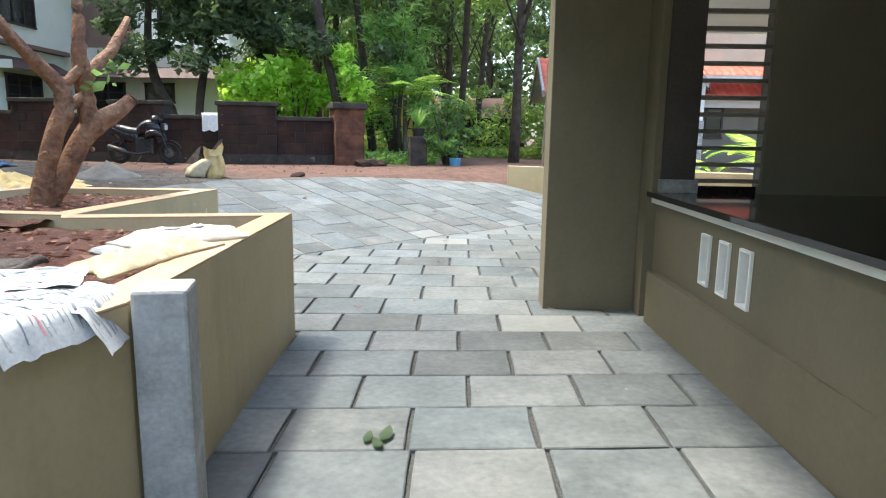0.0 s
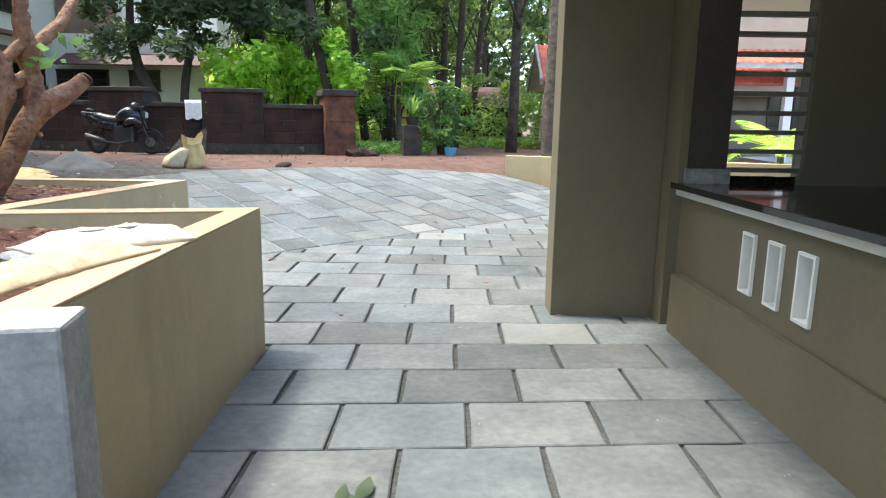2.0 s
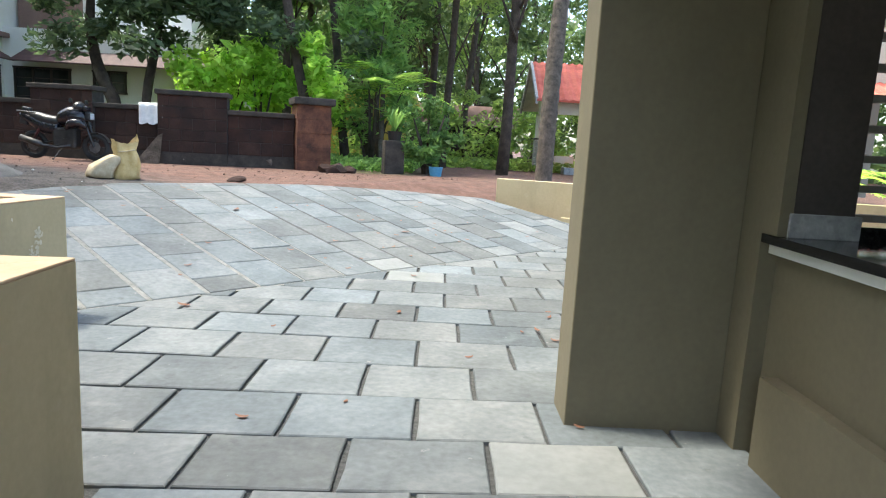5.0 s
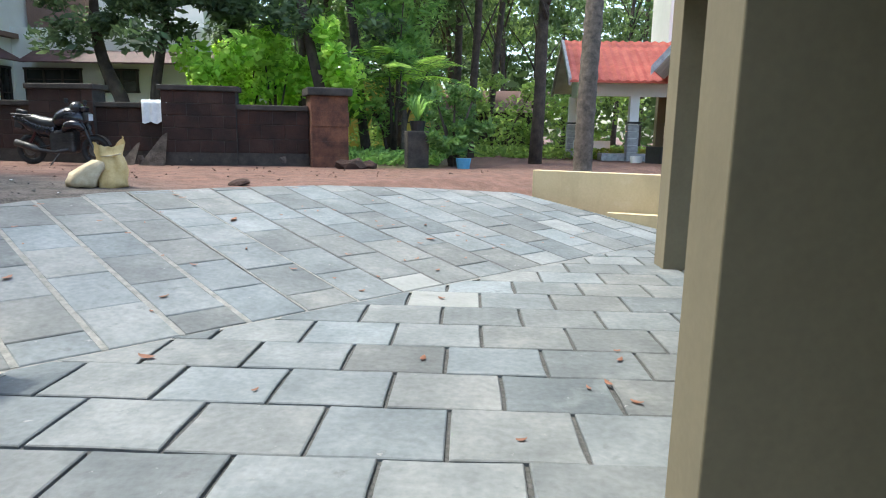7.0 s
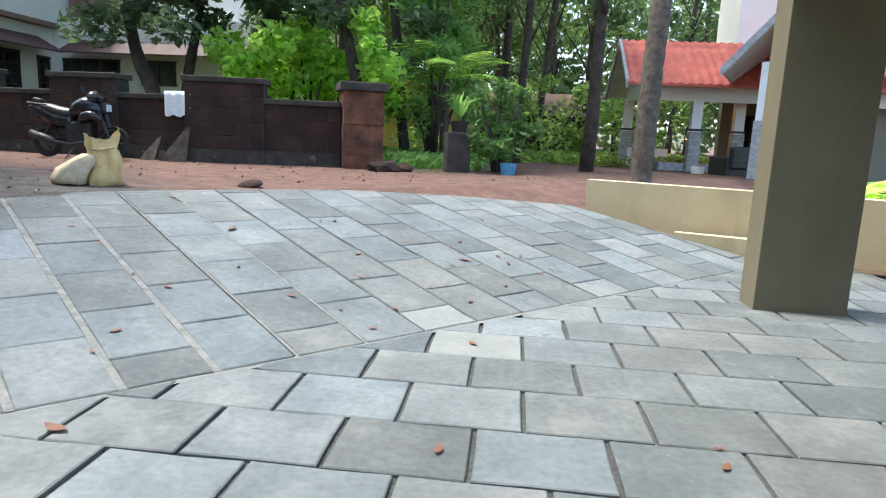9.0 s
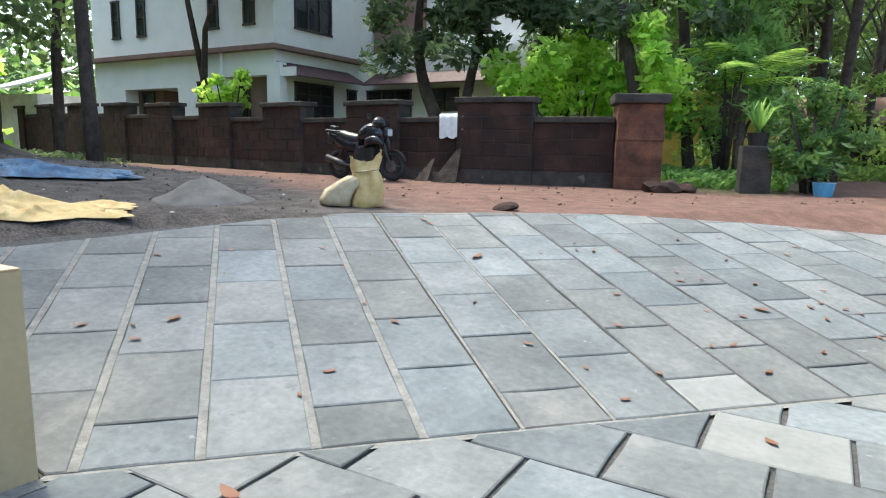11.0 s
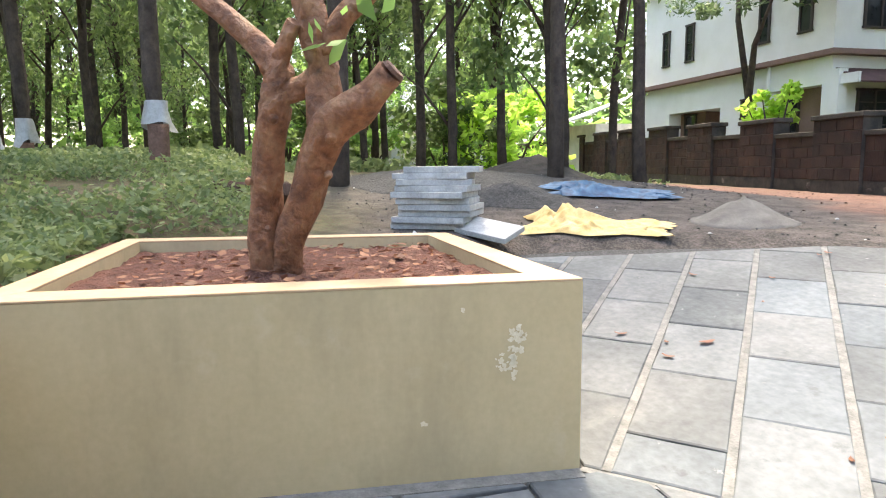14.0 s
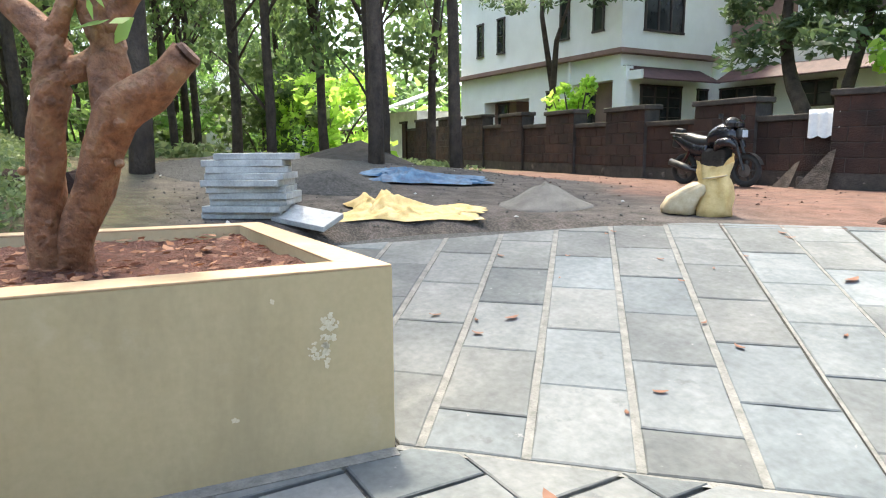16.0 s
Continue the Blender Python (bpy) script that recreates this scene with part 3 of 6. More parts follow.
# ---------------- compound wall of laterite ----------------
WALL = [(-2.2, 16.2), (-4.7, 15.75), (-8.9, 16.15), (-30.0, 19.4), (-70, 26)]


def along(d):
    for (a, b) in zip(WALL, WALL[1:]):
        l = math.dist(a, b)
        if d <= l:
            k = d / l
            return a[0] + (b[0] - a[0]) * k, a[1] + (b[1] - a[1]) * k, math.atan2(b[1] - a[1], b[0] - a[0])
        d -= l


cw = thing("compound_wall", "dark weathered laterite compound wall with stepped top", "wall")
gate = thing("gate_pillar", "red laterite gate pillar with a dark cap", "pillar", (-1.86, 16.30, 0.55), 22)
rl = random.Random(9)
for k in range(5):
    j = rl.uniform(-0.008, 0.008)
    part("block", box_bm(-0.36 + j, 0.36 + j, -0.33 - j, 0.33 - j, 0.29 * k, 0.29 * k + 0.288, 0.004), M_GATE, gate)
part("cap", box_bm(-0.43, 0.43, -0.40, 0.40, 1.45, 1.60, 0.02), M_CAPDARK, gate, "dark mossy cement cap")
d, seg_i = 0.0, 0
while d < 52:
    width = [1.35, 1.35][seg_i % 2]
    high = seg_i % 2 == 1
    x, y, a = along(d + width / 2)
    gz = ground_z(x, y - 0.4) - 0.05
    top = (2.13 if high else 1.80) + 0.35 * sstep(x, -6, -24)
    base_h = 0.30
    m = Matrix.Translation((x, y, 0)) @ Matrix.Rotation(a, 4, 'Z')
    thick = 0.20 if high else 0.13
    part("cap", box_bm(-width / 2 - (0.05 if high else 0), width / 2 + (0.05 if high else 0), -thick - 0.04, thick + 0.04, top - 0.10, top, 0.015, m), M_CAPDARK, cw)
    rows = max(1, round((top - 0.10 - gz - base_h) / 0.24))
    rh = (top - 0.10 - gz - base_h) / rows
    if d < 22:
        for r in range(rows):
            off = 0.22 if r % 2 else 0.0
            e = [-width / 2] + [q for q in (-width / 2 + 0.23 + off + 0.45 * i for i in range(4)) if q < width / 2 - 0.08] + [width / 2]
            for p, q in zip(e, e[1:]):
                j = rl.uniform(-0.008, 0.008)
                part("block", box_bm(p + 0.004, q - 0.004, -thick + j, thick, gz + base_h + rh * r + 0.004, gz + base_h + rh * (r + 1) - 0.004, 0.01, m), M_LATERITE, cw)
        part("core", box_bm(-width / 2, width / 2, -thick + 0.02, thick - 0.01, gz - 0.2, top - 0.1, 0, m), M_CAPDARK, cw)
        for q in range(4):
            sx = -width / 2 + width * (q + 0.5) / 4
            bm = bmesh.new()
            bmesh.ops.create_icosphere(bm, subdivisions=2, radius=0.5, matrix=m @ Matrix.Translation((sx, -0.05, gz + 0.15)) @ Matrix.Diagonal((0.36, 0.36 + (0.1 if high else 0), 0.30, 1)))
            for v in bm.verts:
                v.co += Vector((noise.noise(v.co * 4), noise.noise(v.co * 4 + Vector((9, 0, 0))), noise.noise(v.co * 4 + Vector((0, 9, 0))))) * 0.06
            part("rubble_stone", bm, M_RUBBLE, cw)
    else:
        part("panel", box_bm(-width / 2, width / 2, -thick, thick, gz - 0.2, top - 0.10, 0.01, m), M_LATERITE, cw)
    d += width
    seg_i += 1

gp = thing("gate_post", "short dark laterite gate post", "post", (-0.12, 16.75, 0.55), 15)
part("shaft", box_bm(-0.22, 0.22, -0.20, 0.20, 0, 0.82, 0.02), M_CAPDARK, gp)
fp = thing("flower_pot", "black pot with a spiky plant", "plant", (-0.10, 16.72, 1.37))
part("pot", cyl_bm((0, 0, 0), (0, 0, 0.20), 0.13, 0.17), M_BLACK, fp)
rg = np.random.default_rng(3)
bm = bmesh.new()
for k in range(26):
    a = k * 2.4
    e = 0.25 + 0.35 * rg.random()
    p = [Vector((0, 0, 0.2)), Vector((math.cos(a) * e * 0.4, math.sin(a) * e * 0.4, 0.5 + 0.2 * rg.random())), Vector((math.cos(a) * e, math.sin(a) * e, 0.45 + 0.3 * rg.random()))]
    w = Vector((-math.sin(a), math.cos(a), 0)) * 0.018
    v = [bm.verts.new(q) for q in (p[0] - w, p[0] + w, p[1] + w, p[1] - w, p[2])]
    bm.faces.new((v[0], v[1], v[2], v[3]))
    bm.faces.new((v[3], v[2], v[4]))
part("leaves", bm, M_LEAFG, fp)

# ---------------- trees ----------------
def pruned_tree():
    """The pruned tree in the planter: a forked, knotty red-brown trunk."""
    t = thing("pruned_tree", "pruned forked tree with peeling red-brown bark in the planter", "tree")

    def pt(px, py, dx=0.0):
        return (-2.67 + dx, 5.43 + (px - 640) / 345, 0.70 + (470 - py) / 345)
    limbs = [
        ([(628, 500, 0), (634, 430, 0.03), (636, 340, 0.10), (648, 250, 0.18), (660, 180, 0.25), (664, 120, 0.24), (640, 85, 0.2), (600, 45, 0.15), (545, -5, 0.1), (480, -90, 0.0), (440, -220, -0.1)],
         [0.125, 0.10, 0.088, 0.082, 0.085, 0.085, 0.066, 0.058, 0.056, 0.05, 0.03]),
        ([(656, 500, 0.02), (666, 430, 0.06), (692, 350, 0.17), (722, 270, 0.28), (742, 215, 0.36), (775, 190, 0.44), (805, 165, 0.52), (830, 138, 0.58)],
         [0.12, 0.105, 0.092, 0.098, 0.108, 0.10, 0.072, 0.066]),
        ([(742, 230, 0.34), (735, 170, 0.33), (732, 110, 0.32), (720, 50, 0.32), (706, -10, 0.34), (712, -120, 0.35), (690, -240, 0.36)],
         [0.10, 0.088, 0.084, 0.078, 0.066, 0.05, 0.03]),
        ([(672, 160, 0.25), (705, 150, 0.29), (735, 130, 0.32)], [0.07, 0.06, 0.06]),
        ([(735, 100, 0.32), (765, 50, 0.36), (800, 15, 0.4), (835, -25, 0.45), (900, -120, 0.5)], [0.07, 0.06, 0.056, 0.05, 0.03]),
        ([(664, 118, 0.24), (680, 85, 0.30), (694, 55, 0.36)], [0.06, 0.042, 0.036]),
    ]
    bm = bmesh.new()
    for p, r in limbs:
        q, rr = smooth_pts([pt(*a) for a in p], r, 4)
        tube(bm, q, [a * 0.87 for a in rr], 16, 0.40)
    for px, py, dx, r in [(742, 232, 0.43, 0.03), (738, 290, 0.34, 0.022), (655, 200, 0.3, 0.03), (690, 330, 0.25, 0.02), (640, 380, 0.14, 0.02), (612, 300, 0.15, 0.02)]:
        bmesh.ops.create_icosphere(bm, subdivisions=2, radius=r, matrix=Matrix.Translation(pt(px, py, dx)))
    part("trunk", bm, M_BARK, t)
    q = pt(831, 137, 0.585)
    bm = cyl_bm(q, Vector(q) + Vector((0.006, 0.012, 0.012)), 0.058, 0.05)
    part("cut_end", bm, M_TAPPED, t, "old pale sawn branch end")
    rng = np.random.default_rng(4)
    c = np.array([pt(740 + 40 * rng.normal(), 90 + 28 * rng.normal(), 0.48 + 0.05 * rng.normal()) for _ in range(10)])
    v, f = leaf_quads(c, 0.13, rng, 2.0, 0.2)
    part_ob = new("leaf_sprout", leaf_mesh("leaf_sprout", v, f, M_LEAFG))
    part_ob.parent = t
    tagged(part_ob, kind="stuff")
    return t


pruned_tree()


def crown_mesh(name, seed, blobs, per, size, material, spread=0.7, aspect=2.2):
    rng = np.random.default_rng(seed)
    pts = clump_points(rng, blobs, per, spread)
    v, f = leaf_quads(pts, size, rng, aspect)
    return leaf_mesh(name, v, f, material)


def tree_kind(seed, height, r0, material, fork=False, lean=0.3, nblob=22, tilt=None, per=130, size=0.2, crown_r=2.0, low=0.55, leaf=None):
    """A tall slim tree at the origin: trunk with limbs, and a ragged crown; returns its two meshes."""
    rn = random.Random(seed)
    bm = bmesh.new()
    top = Vector((rn.uniform(-lean, lean), rn.uniform(-lean, lean), height))
    if tilt:
        top = Vector((tilt[0], tilt[1], height))
    pw = 1 if tilt else 1.35
    pts = [Vector((0, 0, -0.25))] + [Vector((top.x * k ** pw + rn.uniform(-0.06, 0.06), top.y * k ** pw + rn.uniform(-0.06, 0.06), height * k)) for k in (0.08, 0.2, 0.35, 0.5, 0.7, 0.9)]
    rad = [r0 * 1.25, r0, r0 * 0.92, r0 * 0.85, r0 * 0.72, r0 * 0.45, r0 * 0.2]
    tube(bm, pts, rad, 9, 0.1)
    if fork:
        b0 = pts[3].lerp(pts[4], rn.random())
        a = rn.uniform(0, 6.28)
        out = Vector((math.cos(a), math.sin(a), 0))
        tube(bm, *smooth_pts([b0 - Vector((0, 0, 0.25)), b0 + out * 0.35 + Vector((0, 0, 0.9)), b0 + out * 0.75 + Vector((0, 0, 2.6)), b0 + out * 1.3 + Vector((0, 0, 5.2))], [r0 * 0.6, r0 * 0.58, r0 * 0.45, r0 * 0.15], 3), 8, 0.1)
    blobs = []
    for k in range(nblob):
        h = rn.uniform(low, 1.02)
        a = rn.uniform(0, 6.28)
        reach = crown_r * rn.uniform(0.25, 1.0) * (1.15 - 0.5 * abs(h - 0.75))
        base = Vector((top.x * h ** pw, top.y * h ** pw, height * (h - 0.12)))
        tip = Vector((base.x + math.cos(a) * reach, base.y + math.sin(a) * reach, height * h + rn.uniform(-0.3, 0.4)))
        if k % 2 == 0:
            tube(bm, [base, (base + tip) / 2 + Vector((0, 0, 0.15)), tip], [r0 * 0.32, r0 * 0.2, r0 * 0.07], 5)
        blobs.append((tip, rn.uniform(0.5, 1.05) * crown_r * 0.5))
    me = bpy.data.meshes.new("trunk")
    bm.to_mesh(me)
    bm.free()
    me.materials.append(material)
    return me, crown_mesh("crown", seed, blobs, per, size, leaf or M_LEAF)


def plant_tree(name, kind, x, y, label, scale=1.0, rz=0.0, group="", z=None, fat=1.0):
    e = new(name)
    e.matrix_basis = pose(x, y, ground_z(x, y) if z is None else z, 0, 0, rz) @ Matrix.Diagonal((scale * fat, scale * fat, scale, 1))
    tagged(e, label, "tree", group)
    for n, me in zip(("trunk", "crown"), kind):
        o = new(n, me)
        o.parent = e
    return e


RUB = [tree_kind(100 + k, 11 + k % 3, 0.15, M_RUBBER, fork=k % 2 == 0, lean=1.5, nblob=30, per=95, size=0.24, crown_r=2.6, low=0.30 if k % 3 else 0.2, leaf=M_LEAFR) for k in range(6)]
TAPPED_KINDS = [tree_kind(130 + k, 12, 0.15, M_RUBBER, lean=0.15, nblob=30, per=95, size=0.24, crown_r=2.6, low=0.3, leaf=M_LEAFR) for k in range(2)]
LABR = "slender dark rubber tree with a high leafy crown"
near = [(-5.5, 2.75, 0.95), (-8.89, 1.87, 1.1), (-10.8, 1.7, 1), (-8.57, 4.0, 1.15), (-11.6, -0.1, 1), (-12.8, 4.8, 1), (-15.8, 9.2, 1.0), (-8.6, 9.7, 1.1), (-13.7, 10.7, 1), (-15.7, 1.4, 1.0),
        (-14.2, 8.8, 1), (-12.8, 9.2, 1), (-12.1, 11.2, 1.0), (-9.9, 12.0, 1.1), (-13.2, 13.2, 1.0), (-17.9, 8.0, 1), (-7.8, 6.25, 1.2), (-11.9, 11.4, 1.0)]
rt = random.Random(21)
spots = [(x, y, s) for x, y, s in near]
tries = 0
while len(spots) < 150 and tries < 6000:
    tries += 1
    x, y = rt.uniform(-52, -7.5), rt.uniform(-22, 13.5)
    if y > 14 + 0.0 * x or (x > -20 and y > 6.0) or (y > 4 and rt.random() < 0.55):
        continue
    if any(math.dist((x, y), s[:2]) < (1.9 if x > -25 else 2.6) for s in spots):
        continue
    spots.append((x, y, rt.uniform(0.85, 1.15)))
tapped = near[:4] + [s for s in spots[18:] if s[0] > -22][::4]
for i, (x, y, s) in enumerate(spots):
    kind_ = TAPPED_KINDS[i % 2] if (x, y, s) in tapped else RUB[(i * 7 + 1) % 6]
    plant_tree("rubber_tree", kind_, x, y, LABR, s, rt.uniform(0, 360), "rubber grove", fat=0.70)


def tapping_bag(x, y, r, h, z, rz, ntap=0.8):
    """Rain-guard sheet tied round a tapped trunk: a flared plastic skirt, with the scraped bark below it."""
    t = thing("rain_guard", "milky plastic rain guard sheet tied around a tapped rubber trunk", "plastic sheet", (x, y, z), rz, "rain guards on the trunks")
    n, r = 20, r * 0.88
    v, f = [], []
    for k, (zz, rr) in enumerate([(h * 0.85, r * 1.06), (h * 0.66, r * 1.10), (h * 0.36, r * 1.26), (0, r * 1.5)]):
        for i in range(n):
            a = 2 * math.pi * i / n
            w = 1 + (0.05 + 0.06 * k) * math.sin(5 * a + k + rz) * (k > 0) + 0.10 * k * noise.noise(Vector((2.2 * math.cos(a), 2.2 * math.sin(a), rz + 0.4 * k)))
            v.append((rr * w * math.cos(a), rr * w * math.sin(a), zz - (0.16 * h * math.sin(a + rz) + 0.07 * h * math.sin(3 * a + rz) if k else 0)))
    for k in range(3):
        for i in range(n):
            f.append((k * n + i, k * n + (i + 1) % n, (k + 1) * n + (i + 1) % n, (k + 1) * n + i))
    o = raw("skirt", v, f, M_PLASTIC, t, True)
    bm = bmesh.new()
    tube(bm, [(0, 0, -ntap), (0, 0, -ntap * 0.6), (0, 0, -ntap * 0.25), (0, 0, 0.05)], [r * 1.10, r * 1.03, r * 1.03, r * 1.02], 12, 0.08)
    part("scraped_bark", bm, M_TAPPED, t, "scraped reddish tapped bark")
    return t


tapping_bag(-5.5, 2.75, 0.125, 0.34, 2.10, 30, 1.2)
tapping_bag(-8.89, 1.87, 0.138, 0.34, 1.45, 80, 0.4)
tapping_bag(-10.8, 1.7, 0.126, 0.5, 1.62, 10, 0.4)
tapping_bag(-8.57, 4.0, 0.145, 0.42, 1.78, 50, 0.7)
for x, y, s in tapped[4:]:
    tapping_bag(x, y, 0.126 * s, 0.4, ground_z(x, y) + 0.55, rt.uniform(0, 360), 0.5)

# woods beyond the wall and the road
FOR = [tree_kind(200 + k, 15 + 2 * (k % 3), 0.17, M_RUBBER, lean=1.8, fork=k == 1, nblob=30, per=120, size=0.30, crown_r=2.8, low=0.30, leaf=M_LEAFR if k != 2 else M_LEAF) for k in range(4)]
LEANING = [tree_kind(210 + k, 14, 0.16, M_RUBBER, tilt=(tx, 0.3), nblob=26, per=120, size=0.28, crown_r=2.6, low=0.5) for k, tx in enumerate((-3.4, -2.2))]
LABF = "tall slender forest tree with dark trunk and leafy limbs"
fixed = [(-2.2, 18.6, 1.0), (-1.7, 20.6, 0.95), (-1.2, 21.4, 1.0), (2.6, 19.6, 1.05), (0.5, 25.2, 1.0), (1.7, 28.2, 1.0), (-2.4, 31, 1.0), (-0.6, 24.0, 0.9), (1.0, 23.0, 0.9)]
fs = list(fixed)
tries = 0
while len(fs) < 54 and tries < 5000:
    tries += 1
    x, y = rt.uniform(-24, 26), rt.uniform(21.5, 52)
    if (x < -5.5 and y < 31) or (x > 2.4 and y < 32) or any(math.dist((x, y), s[:2]) < 2.1 for s in fs) or (0.6 < x < 2.0 and y < 23):
        continue
    fs.append((x, y, rt.uniform(0.85, 1.2)))
for i, (x, y, s) in enumerate(fs):
    rz = rt.uniform(0, 360)
    if i < len(LEANING):
        plant_tree("forest_tree", LEANING[i], x, y, "dark leaning tree trunk behind the gate pillar", s, 0, "woods behind the road", fat=0.8)
    else:
        plant_tree("forest_tree", FOR[(i * 5 + 2) % 4], x, y, LABF, s, rz, "woods behind the road", fat=0.8)


def shrub(name, seed, label, material, blobs, per, size, loc, aspect=2.0, stems=True, mat_stem=None):
    t = thing(name, label, "shrub" if "tree" not in name else "tree", loc)
    o = new("foliage", crown_mesh("foliage", seed, blobs, per, size, material, 0.85, aspect))
    o.parent = t
    bm = bmesh.new()
    for c, r in blobs[:6] if stems else []:
        c = Vector(c)
        tube(bm, [(c.x * 0.1, c.y * 0.1, -0.1), (c.x * 0.4, c.y * 0.4, c.z * 0.5), tuple(c)], [0.05, 0.035, 0.012], 6)
    if stems:
        part("stem", bm, mat_stem or M_RUBBER, t)
    return t


def blob_cloud(seed, n, rx, ry, z0, z1, r):
    q = random.Random(seed)
    return [((q.gauss(0, rx * 0.5), q.gauss(0, ry * 0.5), q.uniform(z0, z1)), r * q.uniform(0.6, 1.25)) for _ in range(n)]


# dark mango tree behind the wall
mg = thing("mango_tree", "dense dark-leaved mango tree behind the compound wall", "tree", (-7.6, 19.4, 0.6))
bm = bmesh.new()
tube(bm, *smooth_pts([(-0.2, 0, -0.2), (0, 0, 1.2), (-0.5, 0.2, 2.2), (-0.7, 0.2, 3.4), (-0.4, 0, 5.5)], [0.2, 0.17, 0.15, 0.12, 0.05]), 10, 0.1)
tube(bm, *smooth_pts([(0.9, -0.3, -0.2), (0.9, -0.2, 1.5), (1.1, 0, 3.0), (1.4, 0.2, 5.2)], [0.13, 0.12, 0.1, 0.04]), 10, 0.1)
part("trunk", bm, M_RUBBER, mg)
o = new("crown", crown_mesh("crown", 31, [((q[0] + 1.2, q[1], q[2]), r) for q, r in blob_cloud(8, 110, 3.7, 1.6, 2.7, 7.8, 0.62)], 250, 0.22, M_LEAFD, 0.7, 2.8))
o.parent = mg
# overhanging branch at the house
ob = thing("overhanging_branch_tree", "leafy dark tree leaning over the wall", "tree", (-15.6, 18.9, 0.9))
bm = bmesh.new()
tube(bm, [(0, 0, -0.2), (0.1, 0, 2.2), (0.6, -0.3, 3.6), (1.8, -0.8, 4.6)], [0.13, 0.11, 0.08, 0.03], 8)
tube(bm, [(0.1, 0, 2.2), (-0.5, 0, 4.5), (-0.8, 0.2, 7.0)], [0.1, 0.08, 0.03], 8)
part("trunk", bm, M_RUBBER, ob)
o = new("crown", crown_mesh("crown", 33, [((q[0] + 1.0, q[1] - 0.6, q[2]), r) for q, r in blob_cloud(12, 26, 3.0, 1.4, 4.3, 6.6, 0.5)], 110, 0.2, M_LEAFD, 0.6, 3.0))
o.parent = ob
# sunlit shrubs and banana between wall and woods
shrub("bright_shrub", 41, "sunlit bright green broad-leaved shrub behind the wall", M_LEAFB, blob_cloud(3, 30, 1.9, 1.2, 0.8, 3.2, 0.42), 200, 0.2, (-3.9, 19.6, 0.6), 1.7)
shrub("bright_shrub", 42, "sunlit bright green broad-leaved shrub behind the wall", M_LEAFB, blob_cloud(4, 22, 1.4, 1.0, 0.8, 3.0, 0.42), 180, 0.2, (-5.4, 21.8, 0.6), 1.7)
shrub("bright_shrub", 46, "tall bright green tree foliage behind the wall", M_LEAFG, blob_cloud(14, 30, 2.0, 1.2, 2.6, 8.0, 0.6), 150, 0.24, (-4.2, 23.5, 0.6), 1.9)
shrub("tapioca_bush", 43, "fresh green bushy shrub beside the gate post", M_LEAFT, blob_cloud(5, 26, 0.62, 0.5, 0.45, 1.65, 0.24), 110, 0.15, (0.62, 17.3, 0.6), 3.2)
shrub("bamboo_clump", 44, "pale green bamboo-like clump by the road", M_LEAFG, blob_cloud(6, 36, 1.3, 1.0, 0.5, 4.6, 0.5), 110, 0.26, (-1.0, 20.2, 0.6), 4.5)
shrub("hedge_shrub", 45, "dark leafy hedge under the woods", M_LEAF, blob_cloud(7, 60, 6.5, 1.4, 0.3, 2.6, 0.6), 110, 0.2, (2.2, 27.5, 0.6), 2.2)
for k, (x, y, sc) in enumerate([(-13, 16.0, 0.5), (-26, 13.5, 1.4), (-22, 11.5, 1.0), (-30, 10, 1.5), (-19.5, 13.0, 0.9), (-34, 6, 1.4), (-24, 7.5, 1.0), (-32, 14.5, 1.5), (-38, 17, 2.0), (-36, -3, 1.3), (-38, 1, 1.2)]):
    if k == 0:
        continue
    shrub("bright_shrub", 50 + k, "sunlit light green undergrowth beyond the grove", M_LEAFB if k % 4 == 0 else (M_LEAFG if k % 2 else M_LEAFR), blob_cloud(20 + k, 30, 3.2 * sc, 1.6, 0.3, 2.6 * sc + 0.6, 0.6), 90, 0.28, (x, y, ground_z(x, y)), 1.9)
sp = shrub("young_tree", 47, "young bright-leaved sapling before the white house", M_LEAFB, blob_cloud(9, 9, 0.9, 0.6, 1.6, 2.6, 0.3), 60, 0.2, (-14.1, 18.6, 0.7), 1.8)


def frond(bm, base, dirv, length, drop, leaflet, n=22):
    """A feather palm leaf: arching rib with rows of thin leaflets."""
    base, h = Vector(base), Vector(dirv).normalized()
    side = h.cross(Vector((0, 0, 1))).normalized()
    pts = [base + h * (length * k / n) - Vector((0, 0, drop * (k / n) ** 2)) for k in range(n + 1)]
    for k in range(2, n):
        ln = leaflet * math.sin(math.pi * (0.12 + 0.85 * k / n))
        for s in (-1, 1):
            tip = pts[k] + side * s * ln + h * ln * 0.5 - Vector((0, 0, ln * 0.45))
            w = h * 0.022
            v = [bm.verts.new(q) for q in (pts[k] - w, pts[k] + w, tip)]
            bm.faces.new(v)
    tube(bm, pts, [0.018 * (1 - 0.8 * k / n) for k in range(n + 1)], 4)


